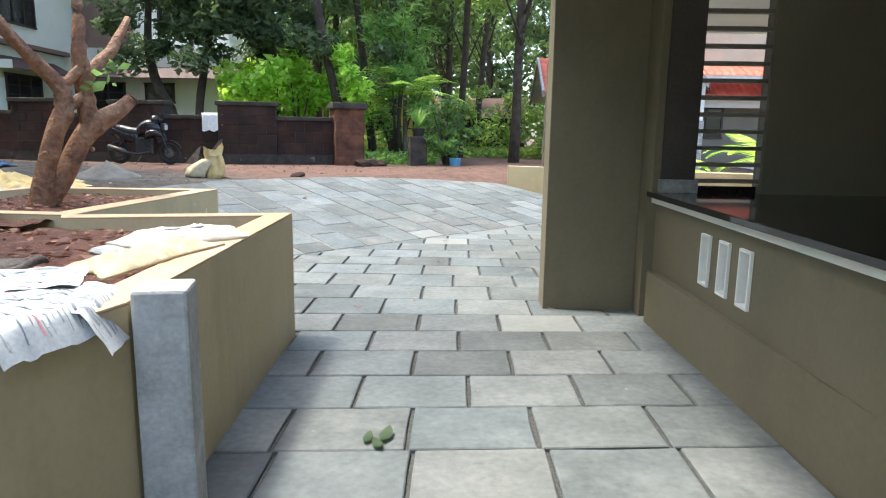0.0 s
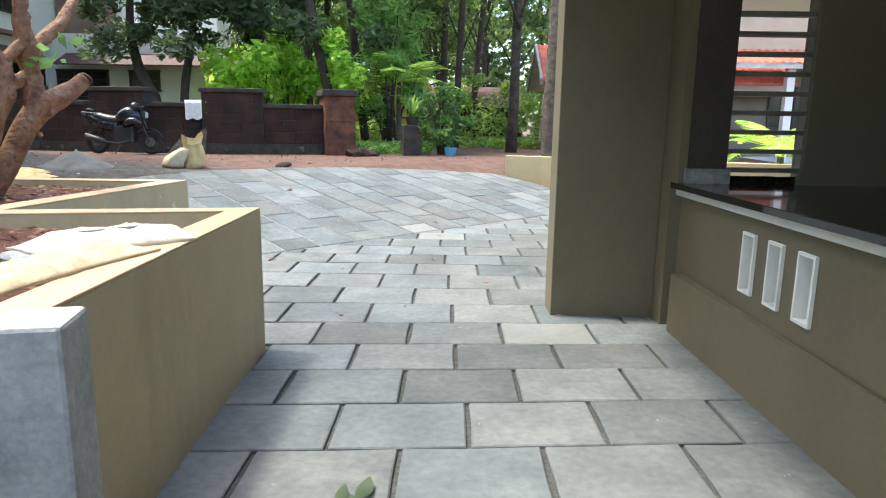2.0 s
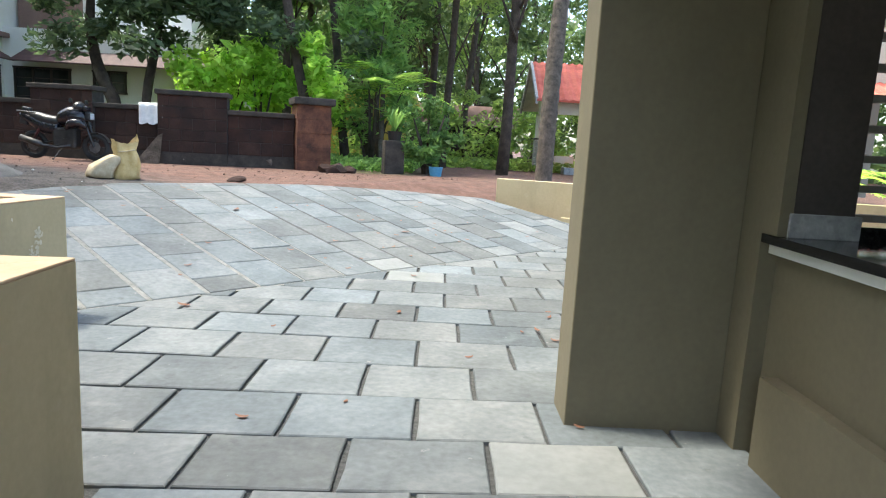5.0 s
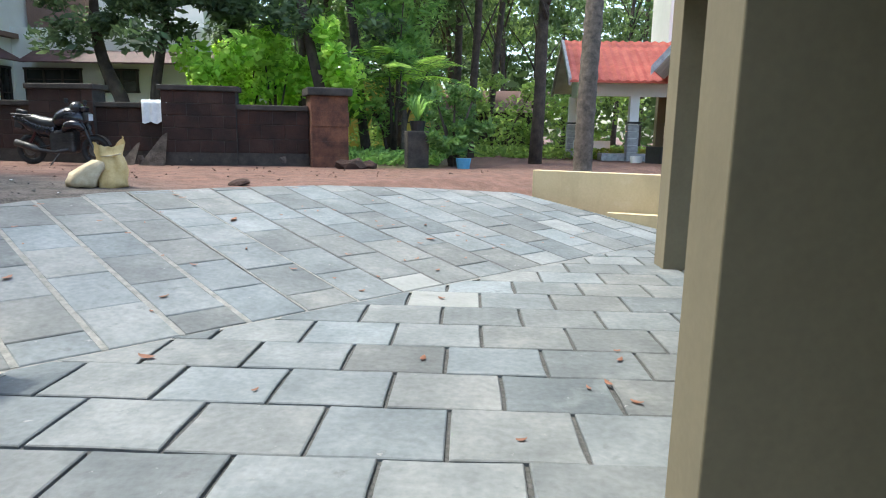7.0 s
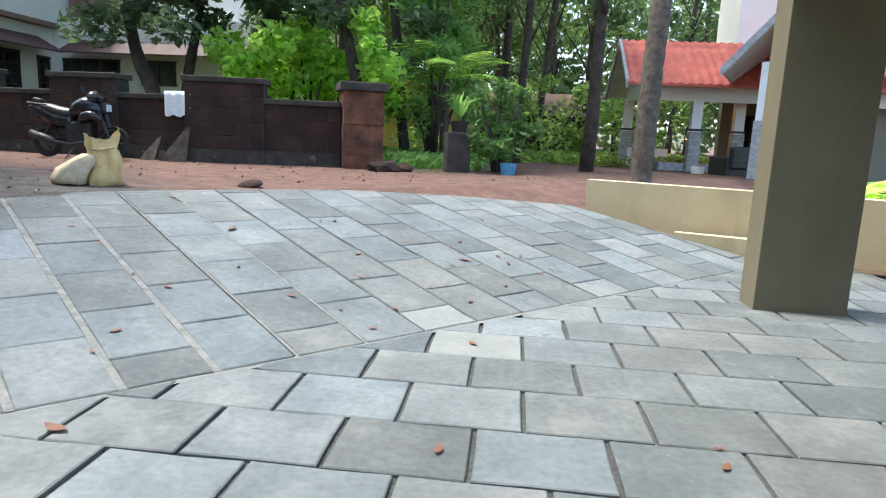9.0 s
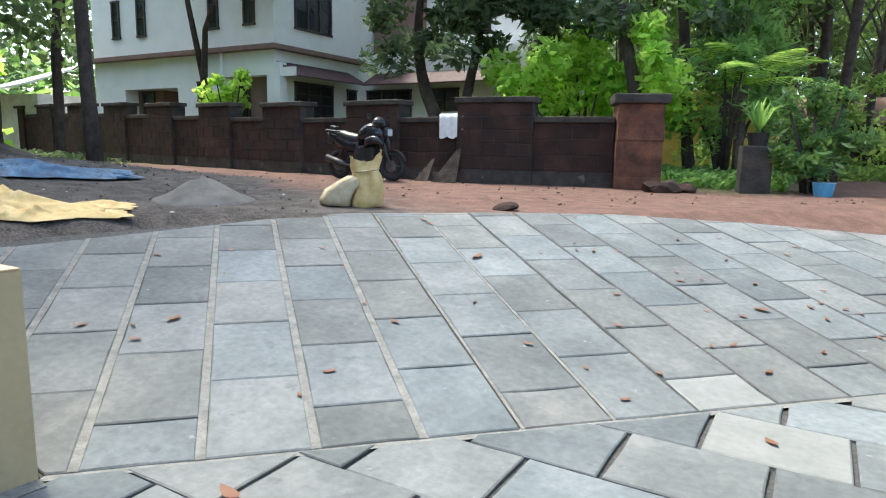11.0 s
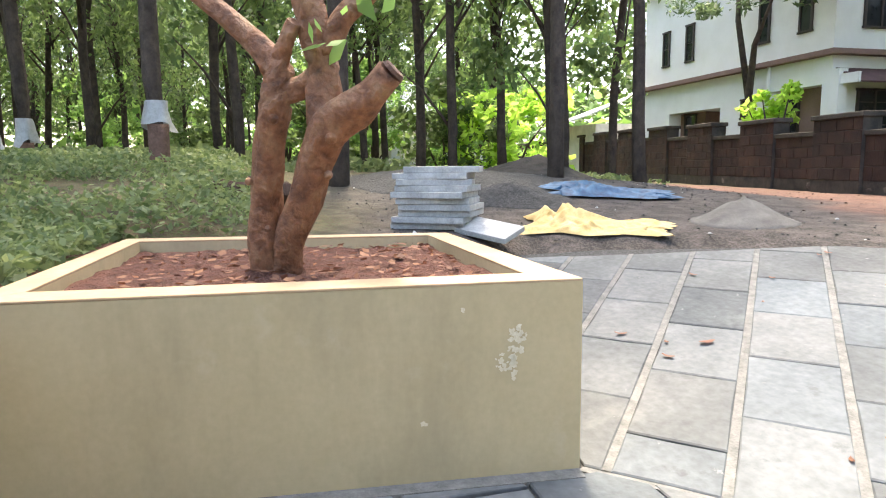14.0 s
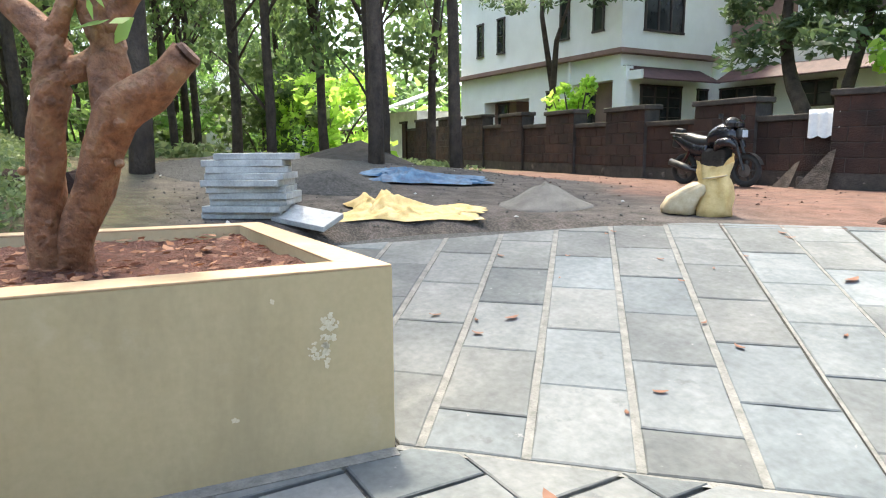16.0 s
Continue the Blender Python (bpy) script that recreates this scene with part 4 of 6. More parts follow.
def palm(name, label, loc, trunk_h, r, nf, length, drop, leaflet, seed, material=None, lean=(0, 0)):
    t = thing(name, label, "palm", loc)
    q = random.Random(seed)
    if trunk_h > 0.3:
        bm = bmesh.new()
        n = int(trunk_h / 0.16)
        tube(bm, [(lean[0] * (k / n) ** 2, lean[1] * (k / n) ** 2, -0.2 + (trunk_h + 0.2) * k / n) for k in range(n + 1)], [r * (1.35 if k < 2 else 1.0) * (1.07 if k % 2 else 0.98) * (1 - 0.25 * k / n) for k in range(n + 1)], 12, 0.06)
        part("trunk", bm, M_PALMBARK, t, "ringed grey palm trunk")
    for k in range(nf):
        a = k * 2.4 + q.uniform(-0.2, 0.2)
        bm = bmesh.new()
        frond(bm, (lean[0], lean[1], trunk_h), (math.cos(a), math.sin(a), q.uniform(0.2, 1.3)), length * q.uniform(0.8, 1.1), drop * q.uniform(0.7, 1.2), leaflet)
        part("frond", bm, material or M_LEAFG, t)
    return t


M_PALMBARK = mat("palm_bark", (0.04, 0.032, 0.026), (0.15, 0.12, 0.095), 9, 0.9, 0.6, 40, coords="obj", dist=0.02)
palm("coconut_palm", "coconut palm trunk with ringed bark by the low wall", (3.25, 16.6, 0.55), 9.0, 0.19, 14, 3.2, 1.8, 0.6, 1, lean=(0.5, 0.4))
palm("coconut_palm", "slim coconut palm behind the trees", (-3.6, 24.5, 0.6), 6.0, 0.14, 12, 3.0, 1.8, 0.6, 2)
palm("young_palm", "young palm with arching yellow-green fronds", (-0.7, 20.0, 0.6), 2.0, 0.08, 13, 2.2, 0.9, 0.42, 3, M_LEAFB)
palm("areca_palm", "bright green areca palm behind the low wall", (6.9, 12.6, 0.5), 0.5, 0.07, 14, 1.5, 0.8, 0.34, 4, M_LEAFB)
palm("areca_palm", "bright green areca palm behind the low wall", (5.4, 13.6, 0.4), 0.3, 0.06, 12, 1.1, 0.7, 0.30, 5, M_LEAFB)
# banana leaves
bn = thing("banana_plant", "banana plant with broad pale leaves", "plant", (-3.2, 20.5, 0.6))
for k in range(7):
    a = k * 2.1
    bm = bmesh.new()
    n = 10
    rows = []
    for i in range(n + 1):
        s = i / n
        c = Vector((math.cos(a) * 1.3 * s, math.sin(a) * 1.3 * s, 1.6 + 1.8 * s - 1.5 * s * s))
        w = Vector((-math.sin(a), math.cos(a), -0.15)) * 0.26 * math.sin(math.pi * min(1, 0.06 + 0.92 * s))
        rows.append((bm.verts.new(c - w), bm.verts.new(c - Vector((0, 0, 0.03))), bm.verts.new(c + w)))
    for p, q in zip(rows, rows[1:]):
        for j in (0, 1):
            bm.faces.new((p[j], p[j + 1], q[j + 1], q[j]))
    part("leaf", bm, M_LEAFB, bn)
part("stem", tube(bmesh.new(), [(0, 0, -0.1), (0, 0, 0.9), (0, 0, 1.7)], [0.11, 0.09, 0.05], 10), M_GRASS, bn)

# far foliage that closes the view
rng = np.random.default_rng(77)


def belt(name, label, n, ang0, ang1, d0, d1, z1, size, material, seed):
    r = np.random.default_rng(seed)
    a = r.uniform(math.radians(ang0), math.radians(ang1), n)
    d = r.uniform(d0, d1, n)
    z = 0.4 + z1 * r.random(n)
    # gather the leaves in clumps, so that gaps stay between them
    k = max(1, n // 60)
    ca, cd, cz = r.uniform(math.radians(ang0), math.radians(ang1), k), r.uniform(d0, d1, k), 0.4 + z1 * r.random(k)
    i = r.integers(0, k, n)
    p = np.stack([0.5 - cd[i] * np.sin(ca[i]), 6 + cd[i] * np.cos(ca[i]), cz[i]], 1) + r.normal(size=(n, 3)) * [1.1, 1.1, 0.8]
    p[:, 2] = np.maximum(p[:, 2], 0.2)
    v, f = leaf_quads(p, size, r, 2.0)
    return tagged(new(name, leaf_mesh(name, v, f, material)), label, "foliage", kind="stuff")


belt("far_woods", "dense dark green woods in the distance", 30000, -60, 18, 40, 66, 15, 0.75, M_LEAFR, 1)
belt("far_woods", "sunlit light green woods in the distance", 12000, 18, 120, 44, 70, 8, 0.75, M_LEAFG, 2)
belt("far_woods", "green canopy in the distance", 38000, 18, 130, 48, 75, 20, 0.8, M_LEAFR, 3)

# low weeds of the grove
def weeds(name, label, n, box, size, material, seed, test, hmax=0.16):
    r = np.random.default_rng(seed)
    x, y = r.uniform(box[0], box[1], n), r.uniform(box[2], box[3], n)
    keep = [i for i in range(n) if test(x[i], y[i])]
    p = np.array([(x[i], y[i], ground_z(x[i], y[i]) + hmax * r.random() ** 1.5 + 0.02) for i in keep])
    v, f = leaf_quads(p, size, r, 1.8, -0.1)
    return tagged(new(name, leaf_mesh(name, v, f, material)), label, "weeds", kind="stuff")


def patchy(x, y, s=0.6, t=-0.1):
    return noise.noise(Vector((x * s, y * s, 3))) > t


weeds("ground_weeds", "low green weeds covering the grove floor", 125000, (-14, -3.6, -8, 6.2), 0.06, M_GRASS, 5, lambda x, y: y < 5.9 + 0.1 * x + 0.5 * noise.noise(Vector((x, y, 0))) and patchy(x, y, 0.9, -0.28))
weeds("ground_weeds", "low green weeds covering the grove floor", 60000, (-45, -13, -25, 9), 0.2, M_GRASS, 6, lambda x, y: patchy(x, y, 0.4, -0.3), 0.3)
weeds("ground_weeds", "green grass verge below the wall", 14000, (-24, -11.0, 11, 15), 0.12, M_GRASS, 7, lambda x, y: y < 13.4 - 0.08 * (x + 11) and y > 12.2 and patchy(x, y, 0.9, -0.2), 0.2)
weeds("ground_weeds", "sunlit grass behind the gate pillar", 16000, (-8, 0.3, 16.9, 24), 0.13, M_LEAFG, 8, lambda x, y: patchy(x, y, 0.8, -0.3), 0.25)
weeds("ground_weeds", "weeds below the woods", 20000, (0, 10, 23.5, 32), 0.16, M_LEAF, 9, lambda x, y: patchy(x, y, 0.8, -0.2), 0.3)


def bank_weeds():
    r = np.random.default_rng(12)
    n = 40000
    x, y = r.uniform(-4.6, -1.2, n), r.uniform(-0.2, 4.42, n)
    p = np.array([(a, b, 0.78 + 0.13 * sstep(a, -0.9, -3.0) * sstep(b, 4.2, 3.2) + 0.12 * r.random() ** 1.5) for a, b in zip(x, y) if b < 4.4 - 0.25 * (a > -1.95) and a < -2.3 + 0.3 * noise.noise(Vector((a * 2, b * 2, 0))) and patchy(a, b, 1.3, -0.55)])
    v, f = leaf_quads(p, 0.055, r, 1.8, -0.1)
    return tagged(new("ground_weeds", leaf_mesh("ground_weeds", v, f, M_GRASS)), "low green weeds on the planted bank", "weeds", kind="stuff")


bank_weeds()

# ---------------- white two-storey house ----------------
def window(parent, m, w, h, bars, rows=1, frame_m=None, grille=False):
    """A framed window in its wall: m puts its lower middle on the wall, y outwards."""
    wn_ = part("window", box_bm(-w / 2, w / 2, -0.10, 0.02, 0, h, 0, m), M_GLASS, parent, "dark glazed window")
    fr = frame_m or M_WINDARK
    for a, b, c, d_ in ((-w / 2 - 0.06, w / 2 + 0.06, -0.06, 0.0), (-w / 2 - 0.06, w / 2 + 0.06, h, h + 0.06)):
        part("frame", box_bm(a, b, -0.02, 0.06, c, d_, 0.004, m), fr, wn_)
    for k in range(bars + 1):
        x = -w / 2 + w * k / bars
        part("frame", box_bm(x - 0.035, x + 0.035, -0.02, 0.05, 0, h, 0, m), fr, wn_)
    for k in range(1, rows + 1):
        z = h * k / (rows + 1)
        part("bar", box_bm(-w / 2, w / 2, 0.0, 0.035, z - 0.012, z + 0.012, 0, m), fr, wn_)
    return wn_


def facing_south(x, y, z):
    return Matrix.Translation((x, y, z)) @ Matrix.Rotation(math.pi, 4, 'Z')


def facing_east(x, y, z):
    return Matrix.Translation((x, y, z)) @ Matrix.Rotation(-math.pi / 2, 4, 'Z')


wh = thing("white_house", "white two-storey house with dark window frames and maroon lean-to roof", "house")
part("wall", box_bm(-22.0, -13.2, 19.5, 28.0, 4.1, 7.6), M_WHITE, wh)
part("wall", box_bm(-22.0, -13.2, 20.6, 28.0, 0.3, 3.96), M_WHITE, wh)
part("wall", box_bm(-13.5, -13.2, 19.5, 20.6, 0.3, 3.96), M_WHITE, wh)
part("wall", box_bm(-13.2, -6.6, 23.5, 28.0, 0.3, 4.3), M_WHITE, wh)
part("wall", box_bm(-13.2, -7.6, 24.6, 28.0, 4.3, 7.6), M_WHITE, wh)
part("wall", box_bm(-13.1, -11.2, 24.2, 24.6, 4.3, 6.6), M_BROWNP, wh, "maroon painted wall panel")
part("wall", box_bm(-22.0, -20.3, 19.5, 20.6, 0.3, 3.96), M_WHITE, wh)
part("wall", box_bm(-17.5, -15.3, 19.5, 20.6, 0.3, 3.96), M_WHITE, wh)
part("wall", box_bm(-15.3, -13.5, 19.9, 20.6, 0.3, 3.4), M_BROWNP, wh, "brown porch recess")
part("wall", box_bm(-20.3, -18.9, 20.0, 20.6, 0.3, 3.0), M_BROWNP, wh, "brown porch recess")
part("lintel", box_bm(-15.3, -13.5, 19.5, 20.6, 3.25, 3.96), M_WHITE, wh)
part("lintel", box_bm(-20.3, -17.5, 19.5, 20.6, 3.0, 3.96), M_WHITE, wh)
part("floor_band", box_bm(-22.25, -12.95, 19.25, 28, 3.96, 4.10, 0.01), M_BROWNP, wh, "dark edge band between the storeys")
part("downpipe", cyl_bm((-15.35, 19.43, 0.4), (-15.35, 19.43, 3.96), 0.055), M_WHITE, wh)
part("roof", box_bm(-22.5, -12.7, 19.0, 28.4, 7.6, 7.85), M_OFFWHITE, wh)
part("roof", box_bm(-13.0, -7.2, 24.2, 28.4, 7.6, 7.85), M_OFFWHITE, wh)
for x0, x1, z0, z1 in [(-15.88, -15.49, 4.73, 6.1), (-14.35, -13.95, 4.75, 6.1), (-20.75, -20.4, 4.76, 5.9), (-19.4, -19.0, 4.74, 5.9)]:
    window(wh, facing_south((x0 + x1) / 2, 19.5, z0), x1 - x0, z1 - z0, 1)
window(wh, facing_south(-16.2, 19.5, 2.6), 0.55, 0.5, 2)
window(wh, facing_south(-14.9, 19.9, 1.9), 0.5, 1.1, 1)
window(wh, facing_south(-19.7, 20.0, 1.0), 0.6, 1.9, 1)
window(wh, facing_east(-13.2, 21.2, 4.72), 1.6, 1.45, 3, 0)
window(wh, facing_east(-13.2, 21.2, 1.9), 1.7, 1.18, 3, 3)
window(wh, facing_east(-13.2, 23.05, 1.6), 0.42, 1.45, 1)
window(wh, facing_south(-11.95, 23.5, 1.9), 1.75, 1.15, 3, 3)
window(wh, facing_south(-9.8, 23.5, 2.45), 1.0, 0.6, 2, 1)
window(wh, facing_south(-9.5, 24.6, 5.0), 1.4, 1.2, 2, 0)


def lean_to(name, p0, p1, up, drop, parent):
    """A tiled lean-to: ridge edge p0 to p1, sloping outwards by the vector up."""
    a, b, o = Vector(p0), Vector(p1), Vector(up)
    n = 9
    for k in range(n):
        s0, s1 = k / n, (k + 1.12) / n
        q = [a + o * s0 - Vector((0, 0, drop * s0 - 0.03)), b + o * s0 - Vector((0, 0, drop * s0 - 0.03)), b + o * s1 - Vector((0, 0, drop * s1)), a + o * s1 - Vector((0, 0, drop * s1))]
        bm = bmesh.new()
        hi = [bm.verts.new(v) for v in q]
        lo = [bm.verts.new(v - Vector((0, 0, 0.04))) for v in q]
        bm.faces.new(hi)
        bm.faces.new(lo[::-1])
        for i in range(4):
            bm.faces.new((hi[i], lo[i], lo[(i + 1) % 4], hi[(i + 1) % 4]))
        bmesh.ops.recalc_face_normals(bm, faces=bm.faces)
        part(name, bm, M_MAROON, parent)


lean_to("tile_course", (-13.2, 19.6, 3.62), (-13.2, 22.9, 3.62), (0.75, 0, 0), 0.38, wh)
lean_to("tile_course", (-12.5, 23.5, 3.62), (-6.4, 23.5, 3.62), (0, -0.75, 0), 0.38, wh)
part("fascia", box_bm(-13.2, -12.42, 19.52, 19.6, 3.2, 3.45), M_WHITE, wh)
part("corner_post", box_bm(-13.25, -12.95, 19.47, 19.75, 0.3, 3.6), M_WHITE, wh)
# white shed roof and bright house far beyond the grove
sh = thing("far_shed", "white sheet-roofed shed beyond the trees", "house", (-26.5, 20.0, 0.8))
part("wall", box_bm(-2, 2.5, -1.5, 1.5, 0, 2.1), M_OFFWHITE, sh)
bm = bmesh.new()
q = [bm.verts.new(v) for v in ((-2.6, -2.2, 2.0), (3.0, -2.2, 2.4), (3.0, 2, 4.0), (-2.6, 2, 3.4), (-2.6, -2.2, 1.93), (3.0, -2.2, 2.33), (3.0, 2, 3.93), (-2.6, 2, 3.33))]
for f in ((0, 1, 2, 3), (7, 6, 5, 4), (0, 4, 5, 1), (1, 5, 6, 2), (2, 6, 7, 3), (3, 7, 4, 0)):
    bm.faces.new([q[i] for i in f])
part("roof", bm, M_WHITE, sh)
fh = thing("far_house", "low pale house seen through the rubber trees", "house", (-41.0, 13.0, 0.6), 12)
part("wall", box_bm(-7, 7, -3, 3, 0, 3.0), M_WHITE, fh)
part("roof", prism_bm([(-7.8, -3.8), (7.8, -3.8), (7.8, 3.8), (-7.8, 3.8)], 3.0, 3.3), M_OFFWHITE, fh)
part("wall", box_bm(-3, 3, -3, 3, 3.3, 5.5), M_WHITE, fh)
part("awning", box_bm(-7.6, 7.6, -4.4, -3.0, 1.9, 2.02), M_OFFWHITE, fh)
yh = thing("yellow_house", "yellow painted house hidden among the trees", "house", (-3.4, 29.5, 0.5))
part("wall", box_bm(-2.6, 2.6, 0, 4, 0, 2.6), M_YELLOW, yh)
part("roof", prism_bm([(-3.2, -0.9), (3.2, -0.9), (3.2, 4.5), (-3.2, 4.5)], 2.6, 2.8), M_YELLOW, yh)
window(yh, facing_south(0.9, 0.0, 0.6), 0.8, 1.0, 2)

# ---------------- red-tiled house with porch ----------------
rh = thing("red_roof_house", "white house with red clay tile gable roof and stone-clad columns", "house", (0, 0, 0))


def gable(cx, y_front, y_back, x0, x1, z_eave, z_ridge, yr, rotz=0.0):
    """A gable roof with its ridge along x: tile courses on the front slope, plain back slope, white end and soffit."""
    n = 12
    for k in range(n):
        s0, s1 = k / n, min(1.03, (k + 1.1) / n)
        za, zb = z_ridge + (z_eave - z_ridge) * s0 + 0.03, z_ridge + (z_eave - z_ridge) * s1
        ya, yb = yr + (y_front - yr) * s0, yr + (y_front - yr) * s1
        bm = bmesh.new()
        m_ = int((x1 - x0) / 0.24)
        for i in range(m_):
            xa, xb = x0 + (x1 - x0) * i / m_, x0 + (x1 - x0) * (i + 1) / m_
            xm = (xa + xb) / 2
            v = [bm.verts.new(p) for p in ((xa, ya, za), (xm, ya, za + 0.045), (xb, ya, za), (xb, yb, zb), (xm, yb, zb + 0.045), (xa, yb, zb))]
            bm.faces.new((v[0], v[5], v[4], v[1]))
            bm.faces.new((v[1], v[4], v[3], v[2]))
            w = [bm.verts.new(p) for p in ((xa, yb, zb - 0.05), (xb, yb, zb - 0.05))]
            bm.faces.new((v[5], w[0], w[1], v[3], v[4]))
        part("tile_course", bm, M_TILE, rh)
    bm = bmesh.new()
    a = [bm.verts.new(p) for p in ((x0, y_front, z_eave - 0.05), (x0, yr, z_ridge - 0.05), (x0, y_back, z_eave - 0.15), (x1, y_front, z_eave - 0.05), (x1, yr, z_ridge - 0.05), (x1, y_back, z_eave - 0.15))]
    bm.faces.new((a[0], a[3], a[4], a[1]))
    bm.faces.new((a[1], a[4], a[5], a[2]))
    part("soffit", bm, M_OFFWHITE, rh)
    for ya, za, yb, zb in ((y_front, z_eave, yr, z_ridge), (y_back, z_eave - 0.1, yr, z_ridge)):
        bm = bmesh.new()
        v = [bm.verts.new(p) for p in ((x0 - 0.04, ya, za - 0.14), (x0 - 0.04, ya, za + 0.06), (x0 - 0.04, yb, zb + 0.08), (x0 - 0.04, yb, zb - 0.12), (x0 + 0.04, ya, za - 0.14), (x0 + 0.04, ya, za + 0.06), (x0 + 0.04, yb, zb + 0.08), (x0 + 0.04, yb, zb - 0.12))]
        for f in ((0, 1, 2, 3), (7, 6, 5, 4), (0, 4, 5, 1), (1, 5, 6, 2), (2, 6, 7, 3), (3, 7, 4, 0)):
            bm.faces.new([v[i] for i in f])
        part("barge_board", bm, M_STONECLAD, rh, "grey barge board")


gable(0, 22.1, 26.0, 3.75, 12.0, 2.88, 4.15, 24.0)
part("gable_wall", prism_bm([(4.3, 22.9), (4.45, 22.9), (4.45, 25.3), (4.3, 25.3)], 2.55, 3.1), M_WHITE, rh)
part("tie_beam", box_bm(4.2, 12, 22.75, 22.95, 2.5, 2.85), M_WHITE, rh)
for x, y in [(4.35, 22.9), (5.75, 22.85), (4.35, 25.2), (7.1, 23.6)]:
    c = part("column", box_bm(x - 0.13, x + 0.13, y - 0.13, y + 0.13, 0.4, 2.6), M_WHITE, rh)
    for k in range(6):
        part("cladding_stone", box_bm(x - 0.16, x + 0.16, y - 0.16, y + 0.16, 0.5 + 0.2 * k + 0.004, 0.5 + 0.2 * (k + 1) - 0.004, 0.006), M_STONECLAD, c)
    part("band", box_bm(x - 0.18, x + 0.18, y - 0.18, y + 0.18, 1.72, 1.78), M_BLACK, c)
part("wall", box_bm(7.4, 14, 26.2, 26.5, 0.4, 4.0), M_WALLG, rh)
part("wall", box_bm(7.0, 14, 24.2, 26.2, 2.9, 6.5), M_WHITE, rh)
part("shutter", box_bm(8.1, 8.9, 24.1, 24.2, 4.2, 6.0), M_BROWNP, rh)
window(rh, facing_south(8.6, 26.2, 0.9), 1.5, 1.4, 3)
part("bench", box_bm(4.9, 6.8, 22.9, 23.5, 0.4, 0.85, 0.02), M_STONECLAD, rh)
part("half_wall", box_bm(4.4, 5.6, 25.0, 25.2, 0.4, 1.2), M_WHITE, rh)
part("floor", box_bm(4.1, 14, 22.6, 26.5, 0.3, 0.5), M_OFFWHITE, rh)
# nearer porch gable, its ridge set askew to the house
house_parts = set(rh.children)
bm = bmesh.new()
v = [bm.verts.new(p) for p in ((5.4, 19.8, 2.95), (6.75, 19.8, 4.55), (8.1, 19.8, 2.95), (5.4, 24.2, 2.95), (6.75, 24.2, 4.55), (8.1, 24.2, 2.95))]
bm.faces.new((v[0], v[1], v[4], v[3]))
bm.faces.new((v[1], v[2], v[5], v[4]))
part("soffit", bm, M_OFFWHITE, rh)
for s in (0, 1):
    x0, x1 = ((5.35, 6.75), (8.15, 6.75))[s]
    for k in range(10):
        a, b = k / 10, (k + 1.1) / 10
        bm = bmesh.new()
        xa, xb = x0 + (x1 - x0) * a, x0 + (x1 - x0) * min(1, b)
        za, zb = 2.97 + 1.6 * a, 2.97 + 1.6 * min(1, b)
        q = [bm.verts.new(p) for p in ((xa, 19.75, za + 0.06), (xb, 19.75, zb + 0.03), (xb, 24.2, zb + 0.03), (xa, 24.2, za + 0.06), (xa, 19.75, za), (xa, 24.2, za))]
        bm.faces.new(q[:4])
        bm.faces.new((q[0], q[3], q[5], q[4]))
        part("tile_course", bm, M_TILE, rh)
    bm = bmesh.new()
    q = [bm.verts.new(p) for p in ((x0, 19.72, 2.82), (x1, 19.72, 4.44), (x1, 19.72, 4.64), (x0, 19.72, 3.04))]
    bm.faces.new(q)
    part("barge_board", bm, M_STONECLAD, rh, "grey barge board")
for x, y in [(6.3, 20.3), (7.9, 20.3)]:
    c = part("column", box_bm(x - 0.15, x + 0.15, y - 0.15, y + 0.15, 0.4, 3.2), M_WHITE, rh)
    for k in range(6):
        part("cladding_stone", box_bm(x - 0.18, x + 0.18, y - 0.18, y + 0.18, 0.5 + 0.24 * k + 0.004, 0.5 + 0.24 * (k + 1) - 0.004, 0.006), M_STONECLAD, c)
part("gable_wall", box_bm(6.2, 8.0, 20.25, 20.4, 2.75, 3.0), M_WHITE, rh)
askew = Matrix.Translation((5.35, 19.8, 0)) @ Matrix.Rotation(radians(-22), 4, 'Z') @ Matrix.Translation((-5.35, -19.8, 0))
for ob in [o for o in rh.children if o not in house_parts]:
    ob.data.transform(askew)
    for sub in ob.children:
        sub.data.transform(askew)
for x, y in [(8.75, 21.9), (11.6, 21.9)]:
    part("column", box_bm(x - 0.12, x + 0.12, y - 0.12, y + 0.12, 0.4, 3.5), M_WHITE, rh)
part("wing_wall", box_bm(8.6, 15.0, 23.4, 23.6, 0.4, 3.6), M_WALLG, rh, "pale grey wing wall")
part("upper_wall", box_bm(8.6, 15.0, 22.6, 22.8, 3.9, 7.2), M_BEIGE, rh, "beige upper storey wall")
part("eave_board", box_bm(8.5, 15.1, 21.55, 21.62, 3.30, 3.46), M_OFFWHITE, rh)
for k in range(5):
    bm = bmesh.new()
    for i in range(26):
        xa, xb = 8.5 + 0.25 * i, 8.5 + 0.25 * (i + 1)
        y0_, y1_, z0_, z1_ = 21.5 + 0.22 * k, 21.5 + 0.22 * (k + 1.15), 3.46 + 0.10 * k, 3.46 + 0.10 * (k + 1.15)
        v = [bm.verts.new(p) for p in ((xa, y0_, z0_), ((xa + xb) / 2, y0_, z0_ + 0.05), (xb, y0_, z0_), (xb, y1_, z1_), ((xa + xb) / 2, y1_, z1_ + 0.05), (xa, y1_, z1_))]
        bm.faces.new((v[0], v[1], v[4], v[5]))
        bm.faces.new((v[1], v[2], v[3], v[4]))
    part("tile_course", bm, M_TILE, rh)
window(rh, facing_south(9.7, 23.4, 1.5), 1.1, 1.3, 2)
